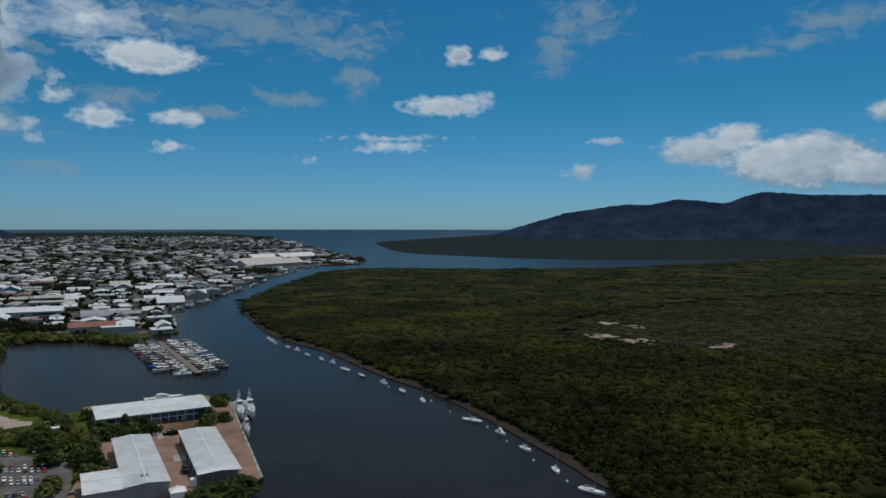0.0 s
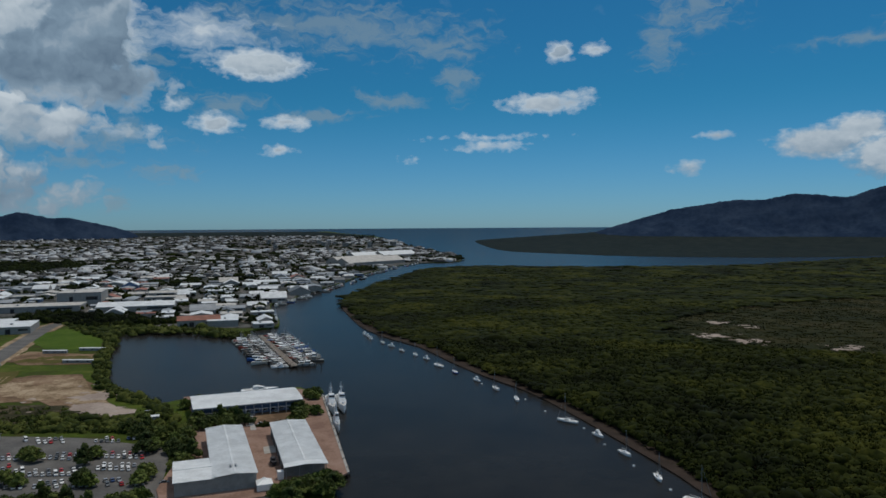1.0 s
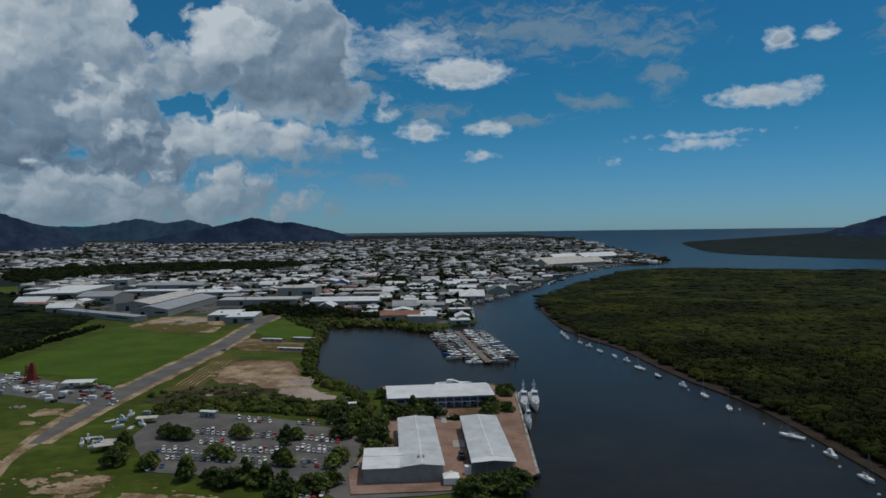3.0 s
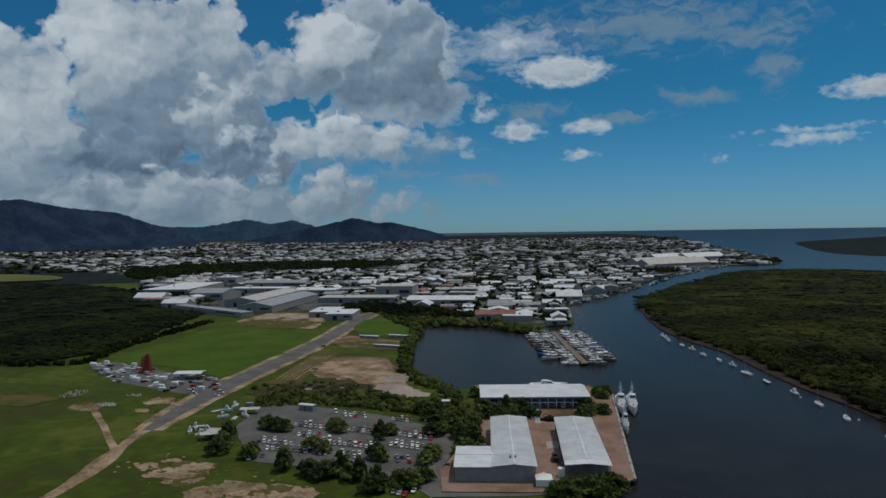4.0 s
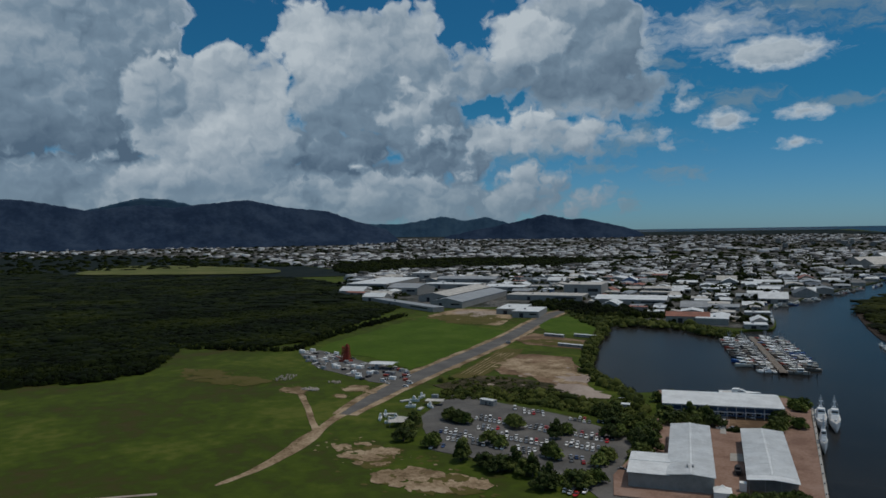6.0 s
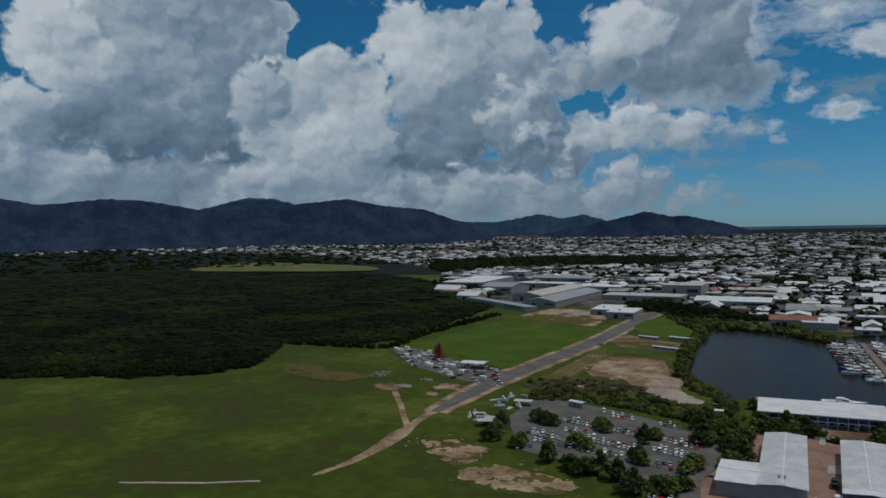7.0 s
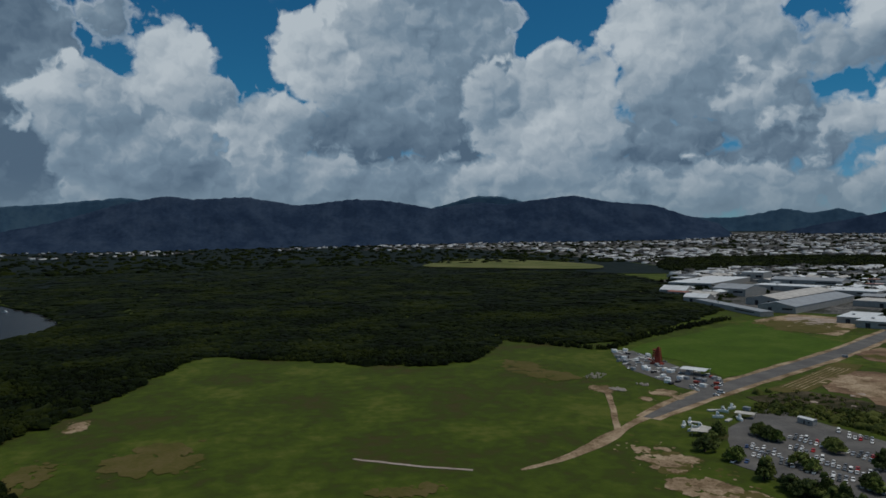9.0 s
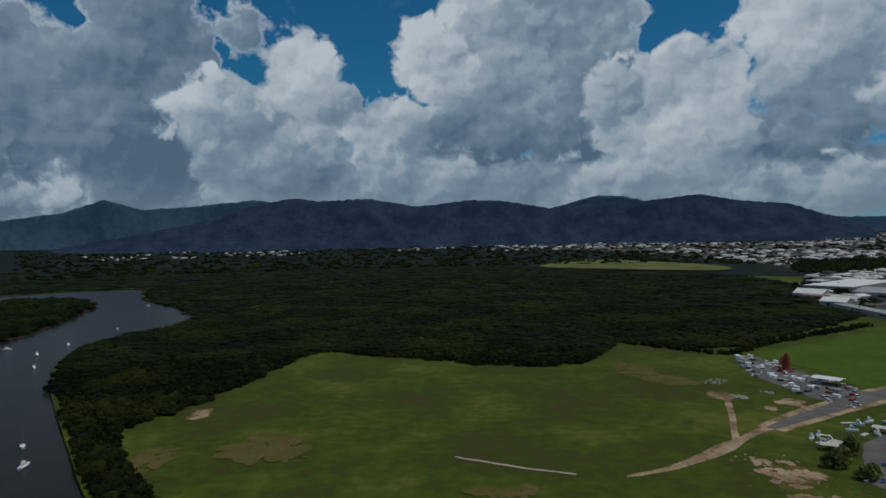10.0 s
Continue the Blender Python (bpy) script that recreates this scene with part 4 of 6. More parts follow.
def shed_wing(parent, x0, y0, x1, y1, height, rise, along, wall, roof, doors=()):
    w = bmesh.new()
    t = 0.25
    for q in ((x0, y0, x1, y0 + t), (x0, y1 - t, x1, y1), (x0, y0 + t, x0 + t, y1 - t), (x1 - t, y0 + t, x1, y1 - t)):
        box(w, q[0], q[1], 0, q[2], q[3], height)
    c = (x0 + x1) / 2 if along == "y" else (y0 + y1) / 2
    if along == "y":
        for y in (y0, y1 - t):
            loft(w, [[(x0, y, height), (x1, y, height), (c, y, height + rise - 0.3)], [(x0, y + t, height), (x1, y + t, height), (c, y + t, height + rise - 0.3)]])
    else:
        for x in (x0, x1 - t):
            loft(w, [[(x, y0, height), (x, y1, height), (x, c, height + rise - 0.3)], [(x + t, y0, height), (x + t, y1, height), (x + t, c, height + rise - 0.3)]])
    part("wall", w, wall, parent)
    r = part("roof", gable(bmesh.new(), x0, y0, x1, y1, height + 0.1, height + rise, 0.6, 0.2, along), roof, parent)
    part("roof_seams", seams(x0 - 0.6, y0 - 0.6, x1 + 0.6, y1 + 0.6, height + 0.1, height + rise, along), roof, r)
    cap = bmesh.new()
    if along == "y":
        box(cap, c - 0.4, y0 - 0.6, height + rise - 0.1, c + 0.4, y1 + 0.6, height + rise + 0.2, 0.08)
    else:
        box(cap, x0 - 0.6, c - 0.4, height + rise - 0.1, x1 + 0.6, c + 0.4, height + rise + 0.2, 0.08)
    part("ridge_cap", cap, roof, r)
    for d in doors:
        part("door", box(bmesh.new(), *d, 0.03), M_DARK, parent, "dark sliding door")


TURN = 28.0
big = thing("warehouse", pose(-150.5, 298, 2.7, 0, 0, TURN), "large white-roofed warehouse with pale grey walls", "warehouse")
shed_wing(big, 0, 0, 16, 29, 6.2, 0.8, "x", M_WALL_GREY, M_ROOF_WHITE)
shed_wing(big, 16, 0, 34, 81, 6.6, 1.0, "y", M_WALL_GREY, M_ROOF_WHITE, [(33.9, 20, 0.05, 34.12, 25, 4.4), (33.9, 50, 0.05, 34.12, 55, 4.4)])
for x in (23.2, 25.4):
    part("roof_vent", box(bmesh.new(), x, 8, 7.3, x + 0.8, 10, 8.6, 0.1), M_METAL, big)
second = thing("warehouse", pose(-110.5, 322.5, 2.7, 0, 0, TURN - 2), "long white-roofed open-sided wharf shed", "warehouse")
shed_wing(second, 0, 6, 18.5, 78, 6.4, 0.9, "y", M_WALL_GREY, M_ROOF_WHITE, [(-0.12, 10 + 14 * k, 0.05, 0.1, 18 + 14 * k, 5.2) for k in range(5)])
part("roof", gable(bmesh.new(), 0, 0, 18.5, 5.5, 6.45, 7.25, 0.6, 0.2, "y"), M_ROOF_WHITE, second)
for x in (0.3, 6.3, 12.3, 18.2):
    part("post", box(bmesh.new(), x - 0.18, 0.2, 0, x + 0.18, 0.6, 6.4), M_METAL, second)
part("air_unit", box(bmesh.new(), -3.2, 3, 0, -0.4, 6, 3.6, 0.1), M_WHITE, second, "white plant box beside the shed")
long = thing("wharf_building", pose(-200, 414, 2.7, 0, 0, 30.0), "long white-roofed wharf building with a columned verandah", "building")
bm = bmesh.new()
prof = [(-0.8, 7.0), (24, 8.8), (33, 7.6), (33, 7.3), (24, 8.5), (-0.8, 6.7)]
loft(bm, [[(-0.8, y, z) for y, z in prof], [(64.5, y, z) for y, z in prof]])
r = part("roof", bm, M_ROOF_WHITE, long)
bm = bmesh.new()
for k in range(40):
    x = -0.4 + k * 1.63
    loft(bm, [[(x, -0.8, 7.02), (x, 24, 8.82), (x, 24, 8.94), (x, -0.8, 7.14)], [(x + 0.12, -0.8, 7.02), (x + 0.12, 24, 8.82), (x + 0.12, 24, 8.94), (x + 0.12, -0.8, 7.14)]])
part("roof_seams", bm, M_ROOF_WHITE, r)
bm = bmesh.new()
box(bm, 0, 4, 0, 64, 4.3, 6.9)
box(bm, 0, 32, 0, 64, 32.3, 7.2)
box(bm, 0, 4.3, 0, 0.3, 32, 7.0)
box(bm, 63.7, 4.3, 0, 64, 32, 7.0)
part("wall", bm, M_WALL_BLUE, long)
part("fascia", box(bmesh.new(), -0.8, -0.95, 6.3, 64.5, -0.8, 7.1), M_ROOF_GREY, long)
for k in range(14):
    x = 0.3 + k * 4.87
    part("column", box(bmesh.new(), x - 0.15, -0.4, 0, x + 0.15, -0.1, 6.7), M_WHITE, long)
    if k < 13:
        w = part("window", box(bmesh.new(), x + 0.8, 3.9, 1.0, x + 3.9, 4.05, 3.0), M_WHITE, long)
        part("pane", box(bmesh.new(), x + 1.0, 3.85, 1.15, x + 3.7, 3.92, 2.85), M_GLASS, w)
part("upper_rail", box(bmesh.new(), 0, -0.45, 3.4, 64, -0.3, 3.7), M_WHITE, long)

marquee = thing("marquee", pose(-118, 308, 2.7, 0, 0, TURN), "small white peaked marquee beside the warehouse", "marquee")
bm = bmesh.new()
loft(bm, [[(0, 0, 3), (7, 0, 3), (7, 7, 3), (0, 7, 3)], [(2.6, 2.6, 4.4), (4.4, 2.6, 4.4), (4.4, 4.4, 4.4), (2.6, 4.4, 4.4)], [(3.4, 3.4, 5.2), (3.6, 3.4, 5.2), (3.6, 3.6, 5.2), (3.4, 3.6, 5.2)]])
part("canopy", bm, M_WHITE, marquee)
bm = bmesh.new()
box(bm, 0, -0.02, 0.3, 7, 0.04, 3)
box(bm, 6.96, 0, 0.3, 7.02, 7, 3)
part("side_sheet", bm, M_WHITE, marquee)
for x, y in ((0.1, 0.1), (6.9, 0.1), (6.9, 6.9), (0.1, 6.9)):
    part("leg", rod(bmesh.new(), (x, y, 0), (x, y, 3), 0.06), M_METAL, marquee)
for k, (x, y, a, w, d, h, lab) in enumerate(((-223.5, 407, 28, 4.6, 4.2, 4.0, "small white-roofed hut beside the trees"), (-297, 362, 8, 10, 4, 3.2, "low white portable site office"))):
    hut = thing("hut", pose(x, y, 2.3, 0, 0, a), lab, "hut")
    part("wall", box(bmesh.new(), 0, 0, 0, w, d, h), M_WALL_GREY, hut)
    part("roof", gable(bmesh.new(), 0, 0, w, d, h + 0.05, h + 0.5, 0.3, 0.12, "x"), M_ROOF_WHITE, hut)
    part("door", box(bmesh.new(), w * 0.4, -0.06, 0.05, w * 0.4 + 0.9, 0.04, 2.1), M_DARK, hut)
    part("window", box(bmesh.new(), w * 0.7, -0.06, 1.1, w * 0.7 + 1.0, 0.04, 2.0), M_GLASS, hut)


# ---- boats ----
def hull_rings(L, B, D, sheer=0.3, n=9, stern=0.75):
    """Rings of a hull, bow at +x, waterline at z = 0."""
    rings = []
    for k in range(n):
        t = k / (n - 1)
        w = B / 2 * (stern + (1 - stern) * min(1, t / 0.35)) if t < 0.45 else B / 2 * max(0.03, 1 - ((t - 0.45) / 0.55) ** 2.2)
        top = D * (1 + sheer * t * t)
        x = -L / 2 + L * t
        rings.append([(x, -w, top), (x, -w * 0.92, D * 0.35), (x - L * 0.03 * t, -w * 0.6, -0.35), (x - L * 0.03 * t, w * 0.6, -0.35), (x, w * 0.92, D * 0.35), (x, w, top)])
    return rings


def yacht(m, hull_mat, label, L=11.0, sail=True, group="moored yachts"):
    ob = thing("yacht" if sail else "motor_boat", m, label, "boat", group)
    B = L * 0.3
    part("hull", loft(bmesh.new(), hull_rings(L, B, 1.15)), hull_mat, ob)
    part("deck", loft(bmesh.new(), [[(x, y * 0.9, z + 0.04) for x, y, z in (r[0], r[5])] + [(r[5][0], r[5][1] * 0.9, r[5][2] - 0.1), (r[0][0], r[0][1] * 0.9, r[0][2] - 0.1)] for r in hull_rings(L * 0.97, B, 1.15)]), M_WHITE, ob)
    cab = bmesh.new()
    if sail:
        loft(cab, [[(-L * 0.12, -B * 0.3, 1.2), (L * 0.2, -B * 0.22, 1.3), (L * 0.2, B * 0.22, 1.3), (-L * 0.12, B * 0.3, 1.2)], [(-L * 0.1, -B * 0.24, 1.85), (L * 0.14, -B * 0.16, 1.75), (L * 0.14, B * 0.16, 1.75), (-L * 0.1, B * 0.24, 1.85)]])
    else:
        loft(cab, [[(-L * 0.2, -B * 0.36, 1.2), (L * 0.18, -B * 0.3, 1.3), (L * 0.18, B * 0.3, 1.3), (-L * 0.2, B * 0.36, 1.2)], [(-L * 0.18, -B * 0.32, 2.9), (L * 0.06, -B * 0.26, 2.9), (L * 0.06, B * 0.26, 2.9), (-L * 0.18, B * 0.32, 2.9)]])
        part("flybridge", box(bmesh.new(), -L * 0.17, -B * 0.28, 2.95, L * 0.0, B * 0.28, 3.5, 0.1), M_WHITE, ob)
    c = part("cabin", cab, M_WHITE, ob)
    part("window", box(bmesh.new(), -L * 0.06, -B * 0.31, 1.45 if sail else 1.9, L * 0.08, B * 0.31, 1.62 if sail else 2.5), M_GLASS, c)
    part("cockpit", box(bmesh.new(), -L * 0.42, -B * 0.22, 1.22, -L * 0.16, B * 0.22, 1.3), M_DECK, ob)
    if sail:
        part("mast", rod(bmesh.new(), (L * 0.1, 0, 1.2), (L * 0.1, 0, L * 1.25), 0.16, 0.1), M_METAL, ob)
        part("boom", rod(bmesh.new(), (L * 0.1, 0, 2.6), (-L * 0.3, 0, 2.7), 0.2, 0.16), M_BLUE if hull_mat is M_BLUE else M_DECK, ob, "furled sail on the boom")
        for s in (-1, 1):
            part("stay", rod(bmesh.new(), (L * 0.1, 0, L * 1.2), (L * 0.06, s * B * 0.45, 1.3), 0.03, n=4), M_METAL, ob)
        part("stay", rod(bmesh.new(), (L * 0.1, 0, L * 1.22), (L * 0.48, 0, 1.5), 0.05, n=4), M_METAL, ob)
    return ob


rng = random.Random(5)
w_a = yacht(pose(18, 447, 0, 0, 0, 150), M_WHITE, "white cruising yacht with bare mast on a mooring", 13.5)
b_a = yacht(pose(34, 419, 0, 0, 0, -60), M_WHITE, "white motor boat without mast on a mooring", 9.5, False)
s_a = yacht(pose(45, 388, 0, 0, 0, -62), M_WHITE, "small white sailing boat on a mooring", 10.0)
blue = yacht(pose(-66, 584, 0, 0, 0, 120), M_BLUE, "blue-hulled yacht on a mooring", 10.5)
for src, x, y, a in ((s_a, 56, 353, -85), (w_a, 68, 325, -45), (b_a, -46, 556, 120), (s_a, -30, 529, 110), (s_a, -14, 499, 100), (w_a, -83, 610, 125), (b_a, -98, 640, 140), (s_a, -111, 658, 118),
                     (s_a, -128, 680, 120), (b_a, -143, 705, 140), (s_a, -156, 724, 118), (b_a, -174, 748, 122), (b_a, -188, 778, 126), (b_a, -181, 764, 120), (b_a, -364, -118, 170), (s_a, -402, -134, 20),
                     (b_a, -677, -233, 30), (b_a, -826, -254, 15), (b_a, -814, -313, 100), (s_a, -967, -241, 15), (b_a, -1301, -283, 60), (b_a, -760, -262, 40)):
    copy_thing(src, pose(x, y, 0, 0, 0, a + rng.uniform(-8, 8)))
# small buoys between the yachts
buoy = thing("mooring_buoy", pose(27, 433, 0), "small white mooring buoy", "buoy", "mooring buoys")
bm = bmesh.new()
bmesh.ops.create_uvsphere(bm, u_segments=10, v_segments=6, radius=0.7, matrix=Matrix.Translation((0, 0, 0.2)))
part("float", bm, M_WHITE, buoy)
part("ring", rod(bmesh.new(), (0, 0, 0.8), (0, 0, 1.2), 0.12), M_METAL, buoy)
for x, y in ((39, 404), (50, 371), (62, 340), (8, 470), (-5, 500), (-38, 545)):
    copy_thing(buoy, pose(x - 3, y - 1, 0))


def patrol_ship(m, L, label):
    """A naval patrol ship, bow at +x."""
    ob = thing("patrol_ship", m, label, "ship", "ships at the wharf")
    B = L * 0.15
    part("hull", loft(bmesh.new(), hull_rings(L, B, 3.6, 0.45, 13, 0.85)), M_NAVY, ob)
    part("deck", loft(bmesh.new(), [[(x, y * 0.92, z + 0.05) for x, y, z in (r[0], r[5])] + [(r[5][0], r[5][1] * 0.92, r[5][2] - 0.2), (r[0][0], r[0][1] * 0.92, r[0][2] - 0.2)] for r in hull_rings(L * 0.97, B, 3.6, 0.45, 13, 0.85)]), M_DECK, ob)
    sup = bmesh.new()
    loft(sup, [[(-L * 0.22, -B * 0.4, 3.7), (L * 0.2, -B * 0.36, 3.9), (L * 0.2, B * 0.36, 3.9), (-L * 0.22, B * 0.4, 3.7)], [(-L * 0.2, -B * 0.36, 6.6), (L * 0.15, -B * 0.3, 6.6), (L * 0.15, B * 0.3, 6.6), (-L * 0.2, B * 0.36, 6.6)]])
    part("superstructure", sup, M_WHITE, ob)
    br = bmesh.new()
    loft(br, [[(-L * 0.02, -B * 0.38, 6.6), (L * 0.12, -B * 0.3, 6.6), (L * 0.12, B * 0.3, 6.6), (-L * 0.02, B * 0.38, 6.6)], [(0, -B * 0.32, 9.2), (L * 0.1, -B * 0.26, 9.2), (L * 0.1, B * 0.26, 9.2), (0, B * 0.32, 9.2)]])
    bridge = part("bridge", br, M_WHITE, ob)
    part("bridge_window", box(bmesh.new(), L * 0.09, -B * 0.27, 7.6, L * 0.117, B * 0.27, 8.5), M_GLASS, bridge)
    part("mast", rod(bmesh.new(), (-L * 0.03, 0, 6.6), (-L * 0.05, 0, 16), 0.6, 0.15), M_NAVY, ob)
    for z, w in ((11, 1.8), (13.5, 1.2)):
        part("yard", rod(bmesh.new(), (-L * 0.04, -w, z), (-L * 0.04, w, z), 0.12), M_METAL, ob)
    part("radar", box(bmesh.new(), -L * 0.06, -1.0, 12.2, -L * 0.04, 1.0, 12.6), M_WHITE, ob)
    part("funnel", loft(bmesh.new(), [[(-L * 0.16, -1.2, 6.6), (-L * 0.11, -1.2, 6.6), (-L * 0.11, 1.2, 6.6), (-L * 0.16, 1.2, 6.6)], [(-L * 0.16, -0.9, 9), (-L * 0.12, -0.9, 9), (-L * 0.12, 0.9, 9), (-L * 0.16, 0.9, 9)]]), M_NAVY, ob)
    part("foredeck_mount", rod(bmesh.new(), (L * 0.3, 0, 4.4), (L * 0.3, 0, 5.8), 0.9, 0.6), M_NAVY, ob)
    for s in (-1, 1):
        part("tender", loft(bmesh.new(), [[(x * 0.5 - L * 0.3, y * 0.35 + s * B * 0.24, z * 0.4 + 3.9) for x, y, z in r] for r in hull_rings(11, 3.6, 1.3)]), M_DARK, ob, "dark inflatable tender on deck")
    return ob


def along(a, b):
    d = math.degrees(math.atan2(b[1] - a[1], b[0] - a[0]))
    return pose((a[0] + b[0]) / 2, (a[1] + b[1]) / 2, 0, 0, 0, d)


patrol_ship(pose(-132, 465, 0, 0, 0, -69), 40, "pale grey patrol ship moored at the wharf")
patrol_ship(pose(-126, 468, 0, 0, 0, -69), 40, "pale grey patrol ship moored outside another")
patrol_ship(pose(-115, 419, 0, 0, 0, -69), 24, "small pale grey naval boat moored astern")
yacht(pose(-197, 507, 0, 0, 0, 30), M_WHITE, "white ferry moored behind the wharf building", 26, False, "ferries")
patrol_ship(along((-338, 905), (-313, 845)), 36, "white trawler-like ship moored at the pier end")


def trawler(m, L, hull_mat, top_mat, label, group="boats at the jetty"):
    ob = thing("fishing_boat", m, label, "boat", group)
    B = L * 0.3
    part("hull", loft(bmesh.new(), hull_rings(L, B, 1.8, 0.6)), hull_mat, ob)
    part("deck", box(bmesh.new(), -L * 0.46, -B * 0.36, 1.82, L * 0.2, B * 0.36, 1.9), M_DECK, ob)
    w = part("wheelhouse", box(bmesh.new(), -L * 0.02, -B * 0.3, 1.9, L * 0.24, B * 0.3, 4.6, 0.15), top_mat, ob)
    part("window", box(bmesh.new(), L * 0.0, -B * 0.31, 3.2, L * 0.245, B * 0.31, 4.0), M_GLASS, w)
    part("awning", box(bmesh.new(), -L * 0.34, -B * 0.32, 3.9, -L * 0.03, B * 0.32, 4.02), top_mat, ob)
    part("mast", rod(bmesh.new(), (0, 0, 4.6), (0, 0, 10), 0.14, 0.08), M_METAL, ob)
    for s in (-1, 1):
        part("outrigger", rod(bmesh.new(), (-L * 0.02, s * 0.4, 4.2), (-L * 0.1, s * B * 0.55, 11), 0.1, 0.06, 6), M_METAL, ob)
    return ob


# ---- jetty with its boats ----
J0, J1 = Vector((-295, 749)), Vector((-199, 586))
jd = (J1 - J0).normalized()
jn = Vector((-jd.y, jd.x))
if jn.x < 0:
    jn = -jn
jl = (J1 - J0).length
jetty = thing("jetty", pose(0, 0, 0), "long grey timber jetty on dark piles", "jetty")
bm = bmesh.new()
for k in range(int(jl / 2)):
    a, b = J0 + jd * (k * 2), J0 + jd * (k * 2 + 1.85)
    slab(bm, [tuple(a - jn * 3), tuple(b - jn * 3), tuple(b + jn * 3), tuple(a + jn * 3)], 1.9, 2.2)
part("deck_planks", bm, M_TIMBER, jetty)
for s in (-1, 1):
    bm = bmesh.new()
    a, b = J0 + jn * s * 2.6, J1 + jn * s * 2.6
    slab(bm, [(a.x, a.y), (b.x, b.y), (b.x + jn.x * .4, b.y + jn.y * .4), (a.x + jn.x * .4, a.y + jn.y * .4)], 1.4, 1.9)
    part("beam", bm, M_TIMBER, jetty)
    for k in range(22):
        p = J0 + jd * (k + 0.5) * jl / 22 + jn * s * 3.3
        part("mooring_post", rod(bmesh.new(), (p.x, p.y, -2), (p.x, p.y, 3.6), 0.24), M_PILE, jetty)
for k in range(8):
    p = J1 + jd * (2 + 3 * (k % 2)) + jn * (-14 + 5 * k)
    part("mooring_post", rod(bmesh.new(), (p.x, p.y, -2), (p.x, p.y, 4.2), 0.3), M_PILE, jetty)
kinds = [trawler(pose(0, 0, 0), L, h, t, lab) for L, h, t, lab in ((17, M_BOAT, M_WHITE, "worn white fishing trawler moored at the jetty"), (14, M_TIMBER, M_BOAT, "small brown fishing boat with a pale wheelhouse"), (19, M_BLUE, M_WHITE, "blue-hulled fishing trawler with white wheelhouse"),
         (16, M_RED, M_WHITE, "rust-red fishing trawler at the jetty"), (15, M_DARK, M_BOAT, "dark working boat moored at the jetty"))]
kinds.append(yacht(pose(0, 0, 0), M_WHITE, "white motor cruiser moored at the jetty", 14, False, "boats at the jetty"))
used = set()
heading = math.degrees(math.atan2(jn.y, jn.x))
for s in (-1, 1):
    for row in range(2):
        k, pos = 0, 8.0 + 6 * row
        while pos < jl - 4:
            q = rng.choices(range(6), (4, 4, 1, 2, 3, 1))[0]
            p = J0 + jd * pos + jn * s * (10.5 + 12.5 * row)
            m = pose(p.x, p.y, 0, 0, 0, heading + (0 if s > 0 else 180) + rng.uniform(-22, 22) + (180 if rng.random() < 0.4 else 0))
            if rng.random() < (0.92 if row < 1 else 0.45):
                if q in used:
                    copy_thing(kinds[q], m)
                else:
                    kinds[q].matrix_basis = m
                    used.add(q)
            pos += rng.uniform(4.8, 5.8)
# boats along the town's shore
shore_pts = rounded([(-398, 1000), (-396, 1090), (-398, 1195), (-402, 1321), (-405, 1507), (-424, 1758), (-420, 2080), (-388, 2291)], 20, False)
for k in range(0, len(shore_pts) - 1, 1):
    d = shore_pts[k + 1] - shore_pts[k]
    a = math.degrees(math.atan2(d[1], d[0]))
    if rng.random() < 0.72:
        off = Vector((d[1], -d[0])).normalized() * rng.uniform(6, 16)
        copy_thing(kinds[rng.choice((0, 0, 1, 3, 4, 5, 2))], pose(shore_pts[k][0] + off.x, shore_pts[k][1] + off.y, 0, 0, 0, a + rng.choice((0, 180, 90)) + rng.uniform(-10, 10)))
pier = thing("pier", pose(0, 0, 0), "brown timber pier on piles beside the town", "pier")
P0, P1 = Vector((-470, 868)), Vector((-318, 840))
bm = bmesh.new()
slab(bm, [(P0.x, P0.y), (P1.x, P1.y), (P1.x + 3, P1.y + 14), (P0.x + 3, P0.y + 14)], 1.6, 2.6)
part("deck", bm, M_TIMBER, pier)
bm = bmesh.new()
slab(bm, [(P0.x + 5, P0.y + 18), (P1.x - 25, P1.y + 20), (P1.x - 25, P1.y + 30), (P0.x + 5, P0.y + 30)], 2.6, 6.0)
part("shed", bm, M_ROOF_PALE, pier)
for k in range(12):
    p = P0.lerp(P1, (k + 0.5) / 12)
    part("mooring_post", rod(bmesh.new(), (p.x, p.y - 0.4, -2), (p.x, p.y - 0.4, 2.4), 0.35), M_PILE, pier)

